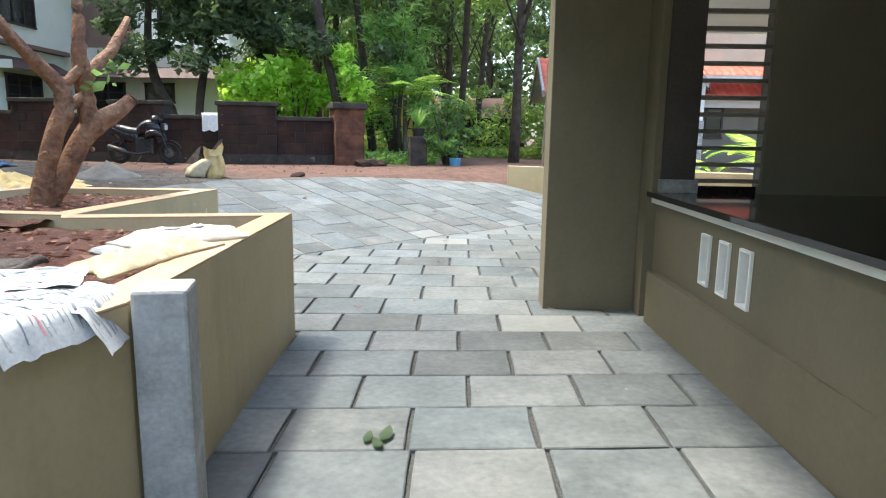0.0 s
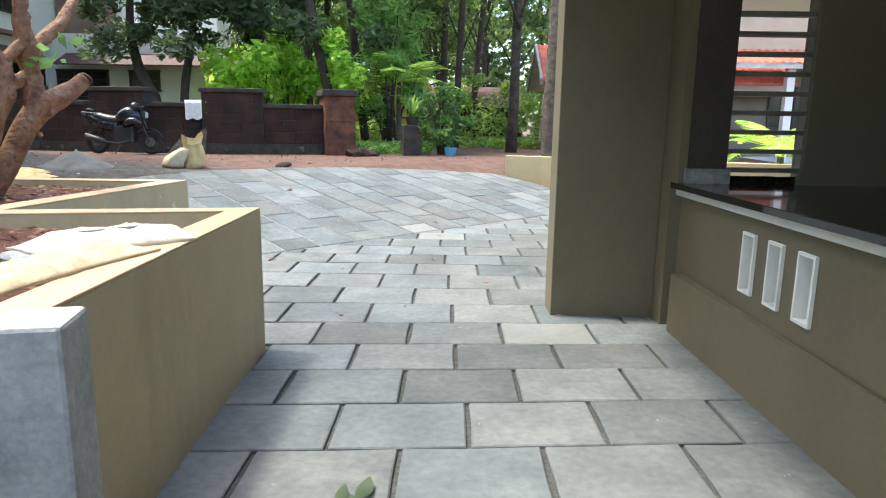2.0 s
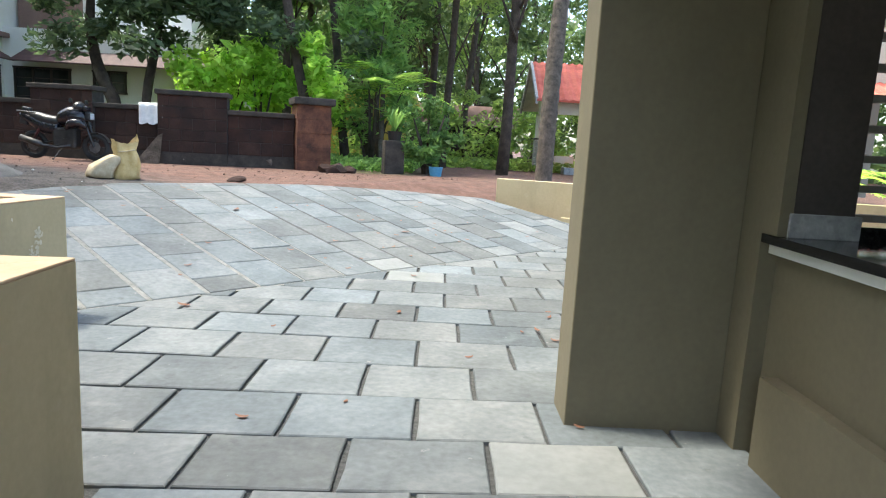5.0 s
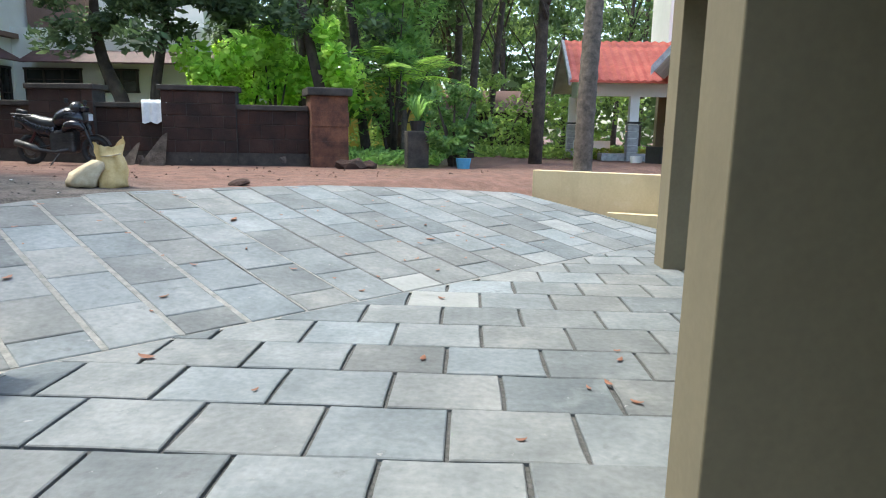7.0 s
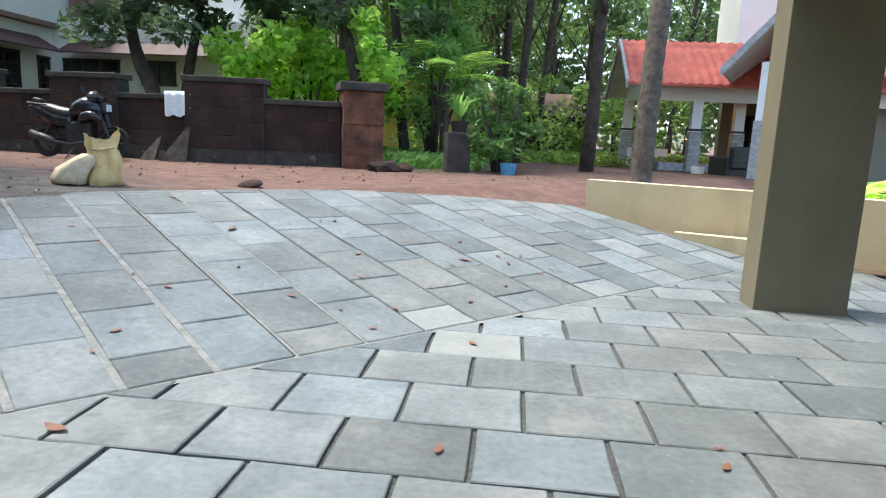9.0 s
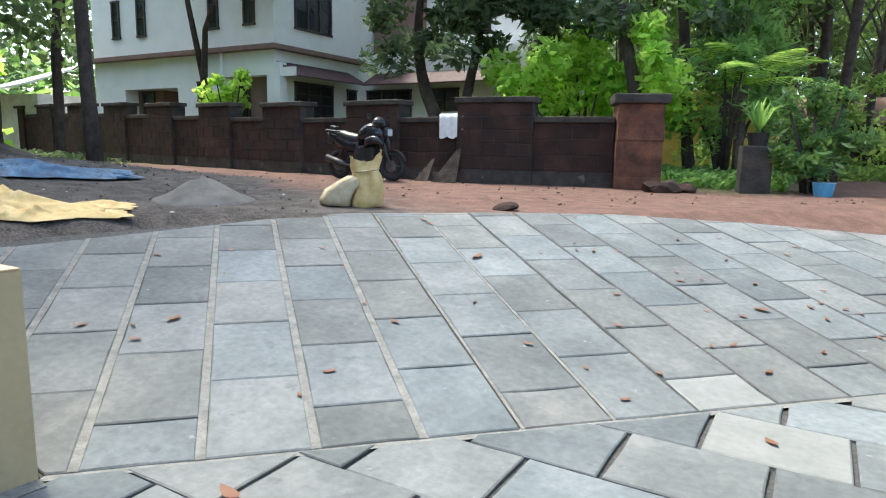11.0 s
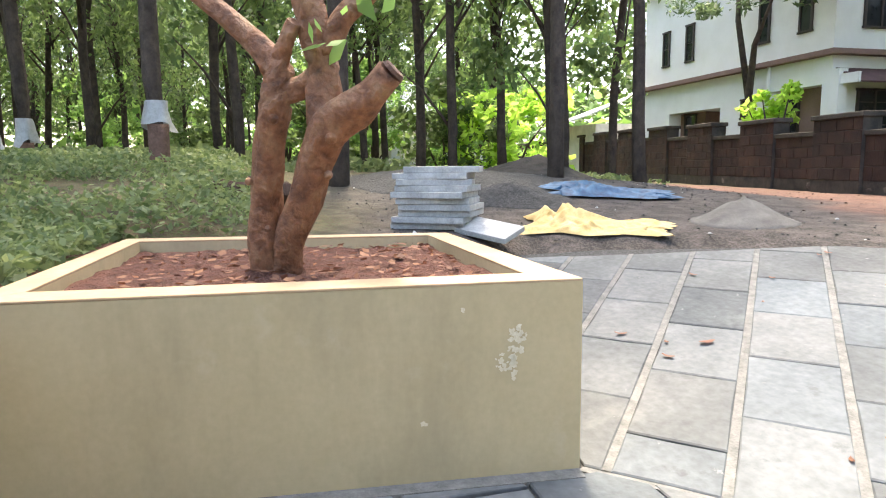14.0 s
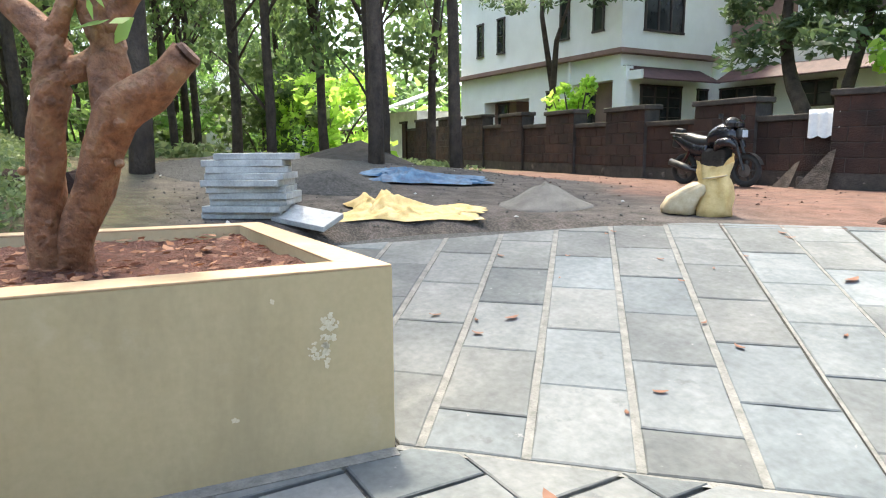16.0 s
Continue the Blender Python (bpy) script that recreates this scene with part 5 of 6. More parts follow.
window(rh, facing_south(12.4, 23.4, 1.5), 1.3, 1.3, 3)
lamp = thing("table_lamp", "small glowing orange lamp in the porch", "lamp", (6.1, 24.4, 0.5))
part("stand", cyl_bm((0, 0, 0), (0, 0, 1.0), 0.05), M_BLACK, lamp)
part("shade", cyl_bm((0, 0, 1.0), (0, 0, 1.25), 0.16, 0.12), M_LAMPGLOW, lamp, "glowing orange lamp shade")
ch = thing("sofa_chair", "black upholstered porch armchair", "chair", (6.35, 21.3, 0.5), 200)
part("seat", box_bm(-0.38, 0.38, -0.35, 0.35, 0.1, 0.42, 0.05), M_BLACK, ch)
part("backrest", box_bm(-0.38, 0.38, 0.25, 0.42, 0.3, 0.85, 0.06), M_BLACK, ch)
part("armrest", box_bm(-0.46, -0.33, -0.35, 0.35, 0.1, 0.6, 0.04), M_BLACK, ch)
part("armrest", box_bm(0.33, 0.46, -0.35, 0.35, 0.1, 0.6, 0.04), M_BLACK, ch)
bk = thing("bucket", "white plastic bucket on the porch", "bucket", (5.6, 21.6, 0.45))
part("body", cyl_bm((0, 0, 0), (0, 0, 0.36), 0.13, 0.17), M_WHITE, bk)
pot = thing("flower_pot", "blue plastic flower pot below the bush", "pot", (0.85, 16.6, 0.6))
part("body", cyl_bm((0, 0, 0), (0, 0, 0.24), 0.12, 0.16), M_BLUE, pot)
hut = thing("hut", "dark open shed under the trees", "shed", (2.3, 33.5, 0.6))
part("wall", box_bm(-2.0, 2.0, 1, 1.2, 0, 2.2), M_CAPDARK, hut)
bm = bmesh.new()
q = [bm.verts.new(p) for p in ((-2.6, -1.4, 1.7), (2.6, -1.4, 1.7), (2.6, 1.4, 2.8), (-2.6, 1.4, 2.8))]
bm.faces.new(q)
bmesh.ops.solidify(bm, geom=bm.faces, thickness=0.06)
part("roof", bm, M_BROWNP, hut)
mw = thing("mossy_wall", "low mossy garden wall across the drive", "wall", (0, 0, 0))
part("wall", box_bm(1.0, 3.9, 29.0, 29.2, 0.4, 1.15, 0.02), M_CAPDARK, mw)

# ---------------- motorbike ----------------
def motorbike(loc, rz):
    t = thing("motorbike", "black commuter motorbike parked beside the compound wall", "motorbike", loc, rz)
    for x, nm in ((-0.66, "rear"), (0.66, "front")):
        bm = bmesh.new()
        n, k = 28, 8
        rings = [[bm.verts.new((x + math.cos(a) * (0.245 + 0.055 * math.cos(b)), 0.05 * math.sin(b), 0.30 + math.sin(a) * (0.245 + 0.055 * math.cos(b)))) for b in (2 * math.pi * j / k for j in range(k))] for a in (2 * math.pi * i / n for i in range(n))]
        for i in range(n):
            for j in range(k):
                f = bm.faces.new((rings[i][j], rings[(i + 1) % n][j], rings[(i + 1) % n][(j + 1) % k], rings[i][(j + 1) % k]))
                f.smooth = True
        w = part("wheel", cyl_bm((x, -0.04, 0.30), (x, 0.04, 0.30), 0.04), M_CHROME, t)
        part("tyre", bm, M_TYRE, w)
        bm = bmesh.new()
        for i in range(5):
            a = 2 * math.pi * i / 5
            cyl_bm((x, 0, 0.30), (x + 0.21 * math.cos(a), 0, 0.30 + 0.21 * math.sin(a)), 0.018, seg=6, bm=bm)
        part("rim", bm, M_DARKMETAL, w)
        part("disc", cyl_bm((x, -0.055, 0.30), (x, -0.048, 0.30), 0.12), M_CHROME, w)
    bm = bmesh.new()
    tube(bm, *smooth_pts([(-0.12, 0, 0.80), (0.0, 0, 0.90), (0.18, 0, 0.96), (0.36, 0, 0.90), (0.42, 0, 0.80)], [0.09, 0.17, 0.20, 0.17, 0.09]), 14)
    part("tank", bm, M_TANK, t)
    bm = bmesh.new()
    tube(bm, *smooth_pts([(-0.74, 0, 0.93), (-0.55, 0, 0.88), (-0.3, 0, 0.81), (-0.08, 0, 0.82)], [0.07, 0.12, 0.14, 0.10]), 12)
    part("seat", bm, M_BLACK, t)
    bm = bmesh.new()
    tube(bm, *smooth_pts([(-0.95, 0, 0.93), (-0.7, 0, 0.83), (-0.4, 0, 0.70), (-0.1, 0, 0.66)], [0.05, 0.12, 0.16, 0.14]), 12)
    part("tail_cowl", bm, M_TANK, t, "glossy black side panel")
    part("tail_lamp", box_bm(-0.99, -0.94, -0.05, 0.05, 0.88, 0.95, 0.01), M_REDPAINT, t)
    bm = box_bm(-0.22, 0.30, -0.14, 0.14, 0.24, 0.70, 0.06)
    for k in range(5):
        box_bm(0.0, 0.33, -0.16, 0.16, 0.44 + 0.05 * k, 0.46 + 0.05 * k, bm=bm)
    part("engine", bm, M_DARKMETAL, t)
    bm = bmesh.new()
    for s in (-0.08, 0.08):
        cyl_bm((0.66, s, 0.30), (0.40, s, 1.0), 0.026, seg=8, bm=bm)
    part("fork", bm, M_DARKMETAL, t)
    bm = bmesh.new()
    tube(bm, [(0.30, -0.38, 1.06), (0.38, -0.2, 1.08), (0.40, 0, 1.04), (0.38, 0.2, 1.08), (0.30, 0.38, 1.06)], [0.015] * 5, 8)
    part("handlebar", bm, M_BLACK, t)
    part("headlight", box_bm(0.46, 0.60, -0.10, 0.10, 0.86, 1.06, 0.05), M_BLACK, t)
    part("lens", box_bm(0.585, 0.61, -0.075, 0.075, 0.89, 1.02, 0.01), M_LENS, t)
    part("visor", box_bm(0.42, 0.54, -0.09, 0.09, 1.06, 1.17, 0.03), M_TANK, t)
    for s in (-1, 1):
        bm = cyl_bm((0.36, s * 0.26, 1.08), (0.33, s * 0.33, 1.24), 0.008, seg=6)
        box_bm(0.30, 0.33, s * 0.33 - 0.06, s * 0.33 + 0.06, 1.22, 1.31, 0.01, bm=bm)
        part("mirror", bm, M_BLACK, t)
    bm = bmesh.new()
    tube(bm, [(0.18, -0.13, 0.32), (-0.1, -0.15, 0.26), (-0.4, -0.17, 0.30), (-0.45, -0.17, 0.32), (-0.86, -0.18, 0.44)], [0.03, 0.03, 0.035, 0.075, 0.07], 12)
    part("exhaust", bm, M_DARKMETAL, t)
    bm = bmesh.new()
    for k in range(8):
        a0 = 0.35 + 2.3 * k / 8
        a1 = 0.35 + 2.3 * (k + 1) / 8
        for sa, sb in ((-0.06, 0.06),):
            q = [bm.verts.new((0.66 + 0.325 * math.cos(a), y, 0.30 + 0.325 * math.sin(a))) for a, y in ((a0, sa), (a1, sa), (a1, sb), (a0, sb))]
            bm.faces.new(q)
    part("mudguard", bm, M_BLACK, t)
    bm = bmesh.new()
    cyl_bm((0.36, 0, 0.92), (0.1, 0, 0.35), 0.03, seg=8, bm=bm)
    cyl_bm((-0.66, 0.08, 0.30), (-0.05, 0.08, 0.42), 0.022, seg=8, bm=bm)
    cyl_bm((-0.66, -0.08, 0.30), (-0.05, -0.08, 0.42), 0.022, seg=8, bm=bm)
    cyl_bm((-0.55, 0, 0.78), (-0.05, 0, 0.45), 0.022, seg=8, bm=bm)
    part("chassis", bm, M_BLACK, t)
    for sd in (-1, 1):
        bm = bmesh.new()
        tube(bm, *smooth_pts([(0.52, sd * 0.12, 0.70), (0.40, sd * 0.17, 0.80), (0.22, sd * 0.18, 0.78), (0.10, sd * 0.15, 0.66)], [0.03, 0.09, 0.10, 0.03]), 10)
        part("tank_shroud", bm, M_TANK, t)
    part("rear_fender", box_bm(-0.98, -0.80, -0.07, 0.07, 0.52, 0.90, 0.03, pose(-0.10, 0, 0.02, 0, 12, 0)), M_BLACK, t)
    bm = cyl_bm((-0.95, 0.10, 1.0), (-0.55, 0.12, 0.97), 0.014, seg=8)
    cyl_bm((-0.95, -0.10, 1.0), (-0.55, -0.12, 0.97), 0.014, seg=8, bm=bm)
    cyl_bm((-0.95, 0.10, 1.0), (-0.95, -0.10, 1.0), 0.014, seg=8, bm=bm)
    part("grab_rail", bm, M_CHROME, t, "pale metal grab rail")
    bm = bmesh.new()
    bmesh.ops.create_icosphere(bm, subdivisions=2, radius=0.13, matrix=Matrix.Translation((0.33, 0.0, 1.15)) @ Matrix.Diagonal((0.9, 1.3, 0.9, 1)))
    part("instrument_pod", bm, M_BLACK, t)
    bm = cyl_bm((0.0, -0.12, 0.28), (-0.12, -0.30, 0.0), 0.012, seg=6)
    part("stand", bm, M_BLACK, t)
    t.matrix_basis = t.matrix_basis @ Matrix.Diagonal((0.86, 0.9, 0.88, 1))
    bm = bmesh.new()
    cyl_bm((-0.66, 0.11, 0.34), (-0.42, 0.11, 0.76), 0.03, seg=8, bm=bm)
    cyl_bm((-0.66, -0.11, 0.34), (-0.42, -0.11, 0.76), 0.03, seg=8, bm=bm)
    part("shock_absorber", bm, M_REDPAINT, t)
    return t


motorbike((-6.25, 14.75, ground_z(-6.25, 14.75)), 3)

# ---------------- sacks, heaps and slabs ----------------
def noisy(bm, amp, freq, seed=0):
    o = Vector((seed * 7.3, 0, 0))
    for v in bm.verts:
        p = v.co * freq + o
        v.co += Vector((noise.noise(p), noise.noise(p + Vector((5, 0, 0))), noise.noise(p + Vector((0, 5, 0))))) * amp


def sack_up(name, label, loc, h, rx, ry, rz, seed, material, mouth):
    """A woven sack with flat seams: standing with a twisted two-eared mouth, or slumped to one side with its neck gathered."""
    t = thing(name, label, "sack", loc, rz)
    bm = bmesh.new()
    n = 40
    if mouth:
        prof = [(0.0, 0.90, 0), (0.02, 1.0, 0), (0.15, 1.03, 0), (0.35, 0.98, 0.01), (0.55, 0.93, 0.0), (0.68, 0.90, -0.02), (0.74, 0.84, -0.02), (0.80, 0.95, -0.03), (0.90, 1.02, -0.03), (0.97, 1.06, -0.03)]
    else:
        prof = [(0.0, 0.85, 0), (0.03, 1.0, 0), (0.2, 1.10, 0), (0.45, 1.0, 0.05), (0.65, 0.78, 0.11), (0.82, 0.5, 0.19), (0.92, 0.26, 0.25), (1.0, 0.34, 0.29), (1.06, 0.2, 0.31)]
    rings = []
    for k, (z, q, lean) in enumerate(prof):
        ring = []
        for i in range(n):
            a = 2 * math.pi * i / n
            c, d_ = math.cos(a), math.sin(a)
            # rounded-square section, deeper folds towards the mouth
            e = (abs(c) ** 3 + abs(d_) ** 3) ** (-1 / 3)
            fold = 1 + (0.015 + 0.008 * k) * math.sin(7 * a + seed + 0.5 * k) + 0.012 * math.sin(13 * a + k)
            up = 0.0
            if mouth and k > 6:
                up = (k - 6) / 3 * h * (0.20 * max(0, c) ** 2 * (1 if d_ > -0.4 else 0.4) + 0.09 * max(0, -c) ** 2 - 0.05 * abs(d_))
            ring.append(bm.verts.new((rx * q * e * c * fold + lean, ry * q * e * d_ * fold * (0.55 if mouth and k > 6 else 1), h * z + up)))
        rings.append(ring)
    for a, b in zip(rings, rings[1:]):
        for i in range(n):
            bm.faces.new((a[i], a[(i + 1) % n], b[(i + 1) % n], b[i])).smooth = True
    bm.faces.new(rings[0][::-1])
    noisy(bm, 0.035, 7, seed)
    noisy(bm, 0.014, 19, seed)
    part("bag", bm, material, t)
    if mouth:
        bm = bmesh.new()
        bmesh.ops.create_circle(bm, cap_ends=True, segments=16, radius=1, matrix=Matrix.Translation((-0.02, 0, h * 0.70)) @ Matrix.Diagonal((rx * 0.82, ry * 0.8, 1, 1)))
        part("contents", bm, M_SAND, t)
        bm = bmesh.new()
        tube(bm, [(rx * 0.9 * math.cos(a) - 0.02, ry * 0.95 * math.sin(a), h * 0.74 + 0.02 * math.cos(a)) for a in (2 * math.pi * k / 16 for k in range(17))], [0.008] * 17, 6)
        part("tie_cord", bm, M_SACKPALE, t)
    return t


sack_up("cement_sack", "open yellow-brown woven sack standing on the road edge", (-3.12, 10.70, ground_z(-3.12, 10.70) - 0.01), 0.50, 0.142, 0.12, 40, 1, M_SACK, True)
sack_up("cement_sack", "slumped pale woven sack leaning on another sack", (-3.37, 10.50, ground_z(-3.37, 10.50) - 0.01), 0.35, 0.15, 0.14, 35, 3, M_SACKPALE, False)


def heap(name, label, cx, cy, r, h, material, seed, category="heap"):
    n, k = 40, 16
    v, f = [(cx, cy, ground_z(cx, cy) + h)], []
    for j in range(1, k + 1):
        for i in range(n):
            a = 2 * math.pi * i / n
            s = j / k
            rr = r * s * (1 + 0.15 * noise.noise(Vector((math.cos(a) * 1.5, math.sin(a) * 1.5, seed))))
            x, y = cx + rr * math.cos(a), cy + rr * math.sin(a)
            z = ground_z(x, y) + h * (1 - s) ** 1.15 + 0.04 * noise.noise(Vector((x * 5, y * 5, seed))) * (1 - s * 0.5) - (0.05 if j == k else 0)
            v.append((x, y, z))
    for i in range(n):
        f.append((0, 1 + i, 1 + (i + 1) % n))
    for j in range(k - 1):
        for i in range(n):
            a, b = 1 + j * n, 1 + (j + 1) * n
            f.append((a + i, b + i, b + (i + 1) % n, a + (i + 1) % n))
    return tagged(raw(name, v, f, material, None, True), label, category, kind="stuff")


heap("sand_heap", "grey crusher sand heap at the road edge", -4.40, 9.72, 0.50, 0.27, M_SAND, 1)
heap("gravel_heap", "dark gravel heap in the yard", -8.2, 7.9, 1.7, 0.22, M_GRAVEL, 2)
heap("gravel_heap", "dark gravel heap beside the slab stack", -6.5, 8.2, 0.75, 0.22, M_GRAVEL, 3)
heap("earth_heap", "dark heap of rubble and earth under the trees", -12.3, 11.0, 1.5, 0.5, M_CAPDARK, 4)


def sheet(name, label, category, cx, cy, lx, ly, rz, bump, freq, material, seed, base=0.02):
    """A crumpled sheet lying over the ground."""
    nx, ny = 70, 44
    c, s = math.cos(radians(rz)), math.sin(radians(rz))
    v = []
    for j in range(ny + 1):
        for i in range(nx + 1):
            u, w = i / nx - 0.5, j / ny - 0.5
            e = 1 + 0.30 * noise.noise(Vector((u * 3.3, w * 3.3, seed))) + 0.10 * noise.noise(Vector((u * 11, w * 11, seed)))
            x, y = cx + (u * lx * c - w * ly * s) * e, cy + (u * lx * s + w * ly * c) * e
            # warped sharp creases of two sizes over a few broad swells
            q = Vector((0.8 * u * lx + 0.6 * w * ly, 0.8 * w * ly - 0.6 * u * lx, seed)) * freq
            q += Vector((noise.noise(q * 0.7), noise.noise(q * 0.7 + Vector((4, 0, 0))), 0)) * 0.9
            crease = max(0, 1 - 2.6 * abs(noise.noise(q))) ** 2 * 0.5 + max(0, 1 - 2.6 * abs(noise.noise(q * 2.7))) ** 2 * 0.22
            swell = max(0, 0.45 + 1.1 * noise.noise(Vector((u * 2.6, w * 1.4, seed + 2))))
            rim = (1 - (2 * abs(u)) ** 6) * (1 - (2 * abs(w)) ** 6)
            z = ground_z(x, y) + base + bump * rim * (0.55 * swell + crease * (0.4 + swell)) * (1.25 - 0.8 * (u + 0.5))
            v.append((x, y, z))
    f = [(j * (nx + 1) + i, j * (nx + 1) + i + 1, (j + 1) * (nx + 1) + i + 1, (j + 1) * (nx + 1) + i) for j in range(ny) for i in range(nx)]
    return tagged(raw(name, v, f, material, None, True), label, category)


sheet("flat_sack", "crumpled empty yellow-brown woven sacks on the ground", "sack", -4.68, 8.34, 1.32, 0.52, 57, 0.15, 3.4, M_SACK, 5)
sheet("tarpaulin", "crumpled blue tarpaulin spread on the ground", "tarpaulin", -6.75, 9.65, 1.75, 0.95, 68, 0.11, 3.6, M_TARP, 6, 0.03)
st = random.Random(31)
for k in range(10):
    o = thing("paving_slab", "spare grey stone paving slab in a stack", "slab", (-5.0 + st.uniform(-0.04, 0.04), 6.92 + st.uniform(-0.06, 0.06), ground_z(-5.0, 6.92) + 0.0 + 0.056 * k), 62 + st.uniform(-8, 8), "stack of spare slabs")
    part("stone", box_bm(-0.34, 0.34, -0.23, 0.23, 0.001, 0.0555, 0.005), M_CONC, o)
o = thing("paving_slab", "spare grey stone slab leaning on the stack", "slab", (-4.62, 7.28, ground_z(-4.6, 7.28) + 0.05), 40)
part("stone", box_bm(-0.26, 0.26, -0.17, 0.17, 0.0, 0.05, 0.006, pose(0, 0, 0.02, 14, 8, 0)), M_CONC, o)
for x, y, r, sx in [(-4.95, 15.35, 8, 0.42), (-5.42, 15.38, -10, 0.30)]:
    t = thing("broken_slab", "broken triangular grey slab leaning on the wall", "slab", (x, y, 0.60), r, "broken slabs at the wall")
    bm = bmesh.new()
    q = [bm.verts.new(p) for p in ((-sx * 0.6, -0.12, 0), (sx * 0.6, -0.12, 0), (sx * 0.62, 0.10, sx * 1.55), (sx * 0.40, 0.08, sx * 1.42))]
    bm.faces.new(q)
    bmesh.ops.solidify(bm, geom=bm.faces, thickness=0.035)
    part("stone", bm, M_RUBBLE, t)
# cloth over the wall
cl = thing("white_cloth", "white cloth hung over the compound wall", "cloth", (-4.95, 15.77, 1.82), -8)
bm = bmesh.new()
n = 14
g = [[bm.verts.new(((i / n - 0.5) * 0.52, -0.20 - 0.015 * math.sin(i * 1.3) if j < 6 else -0.20 + 0.06 * (j - 5), 0.03 - 0.085 * (5 - j) - (0.02 * math.sin(i) if j == 0 else 0) if j < 6 else 0.03 - 0.012 * (j - 5))) for i in range(n + 1)] for j in range(11)]
for a, b in zip(g, g[1:]):
    for i in range(n):
        bm.faces.new((a[i], a[i + 1], b[i + 1], b[i])).smooth = True
part("fabric", bm, M_CLOTH, cl)

# planter clutter: sack, newspapers, stones


def crumpled(lx, ly, h, belly, seed, freq):
    """A closed slumped cloth or bag body: creased top over a flat underside."""
    bm = bmesh.new()
    nx, ny = 48, 26
    top, low = [], []
    for j in range(ny + 1):
        a, b = [], []
        for i in range(nx + 1):
            u, w = 2 * i / nx - 1, 2 * j / ny - 1
            e = 1 + 0.16 * noise.noise(Vector((u * 1.7, w * 1.7, seed))) + 0.05 * noise.noise(Vector((u * 6, w * 6, seed)))
            q = Vector((u * lx * freq, w * ly * freq * 0.5, seed))
            q += Vector((noise.noise(q * 0.6), noise.noise(q * 0.6 + Vector((3, 0, 0))), 0)) * 0.8
            rim = max(0, 1 - abs(u) ** 5) * max(0, 1 - abs(w) ** 3)
            z = rim * (belly + h * (max(0, 1 - 2.4 * abs(noise.noise(q))) ** 2 + 0.4 * max(0, 1 - 2.4 * abs(noise.noise(q * 2.3))) ** 2))
            x, y = u * lx / 2 * e, w * ly / 2 * e
            a.append(bm.verts.new((x, y, z + 0.008)))
            b.append(bm.verts.new((x, y, 0)))
        top.append(a)
        low.append(b)
    for g, flip in ((top, False), (low, True)):
        for a, b in zip(g, g[1:]):
            for i in range(nx):
                f = (a[i], a[i + 1], b[i + 1], b[i])
                bm.faces.new(f[::-1] if flip else f).smooth = True
    for i in range(nx):
        bm.faces.new((low[0][i], low[0][i + 1], top[0][i + 1], top[0][i]))
        bm.faces.new((top[-1][i], top[-1][i + 1], low[-1][i + 1], low[-1][i]))
    for j in range(ny):
        bm.faces.new((top[j][0], top[j + 1][0], low[j + 1][0], low[j][0]))
        bm.faces.new((low[j][-1], low[j + 1][-1], top[j + 1][-1], top[j][-1]))
    return bm


bag = thing("cement_bag", "part-filled white woven cement bag lying on the planter rim", "bag", (-0.46, 3.14, 0.856), 50)
part("body", crumpled(0.58, 0.27, 0.010, 0.055, 4, 4), M_BAGWHITE, bag)
part("print", box_bm(-0.12, 0.10, -0.05, -0.03, 0.0, 0.012), M_INK, bag, "faded grey print").location.z = 0.058
sk = thing("empty_sack", "crumpled straw-coloured woven sack lying on the planter rim", "sack", (-0.42, 2.68, 0.856), 78)
part("weave", crumpled(0.74, 0.26, 0.022, 0.02, 9, 7), M_SACKPALE, sk)
br = thing("dead_branch", "grey dry branch lying on the planter soil", "branch")
part("wood", tube(bmesh.new(), *smooth_pts([(-0.95, 2.85, 0.80), (-0.86, 2.66, 0.845), (-0.80, 2.45, 0.85), (-0.74, 2.22, 0.87)], [0.010, 0.018, 0.016, 0.012], 4), 9, 0.3), M_RUBBLE, br)


def newspaper(loc, rz, lx, ly, seed, edge):
    """A creased newspaper sheet that droops over the planter's edge, with bars of print."""
    t = thing("newspaper", "creased printed newspaper sheet draped over the planter", "newspaper", loc, rz, "newspapers on the planter")
    def h(u, w):
        x = (u - 0.5) * lx
        over = max(0, x - edge)
        return 0.012 + 0.03 * abs(noise.noise(Vector((u * 4, w * 4, seed)))) + 0.012 * noise.noise(Vector((u * 9, w * 9, seed))) - 1.1 * over
    def grid(u0, u1, w0, w1, n, dz, material, name, label=""):
        bm = bmesh.new()
        g = [[bm.verts.new(((u - 0.5) * lx - 0.35 * max(0, (u - 0.5) * lx - edge), (w - 0.5) * ly, h(u, w) + dz)) for u in np.linspace(u0, u1, n)] for w in np.linspace(w0, w1, n)]
        for a, b in zip(g, g[1:]):
            for i in range(n - 1):
                bm.faces.new((a[i], a[i + 1], b[i + 1], b[i])).smooth = True
        part(name, bm, material, t, label)
    grid(0, 1, 0, 1, 18, 0, M_PAPER, "paper")
    q = random.Random(seed)
    for r in range(16):
        w0 = 0.05 + 0.056 * r
        u0 = 0.06
        while u0 < 0.9:
            l = q.uniform(0.1, 0.26)
            if q.random() < 0.8:
                grid(u0, min(0.95, u0 + l), w0, w0 + q.choice((0.010, 0.016, 0.034)), 6, 0.003, M_INKRED if q.random() < 0.08 else M_INK, "print")
            u0 += l + 0.04
    return t


newspaper((-0.34, 1.93, 0.86), 12, 0.50, 0.34, 1, 0.13)
newspaper((-0.38, 1.74, 0.868), -14, 0.46, 0.32, 2, 0.15)
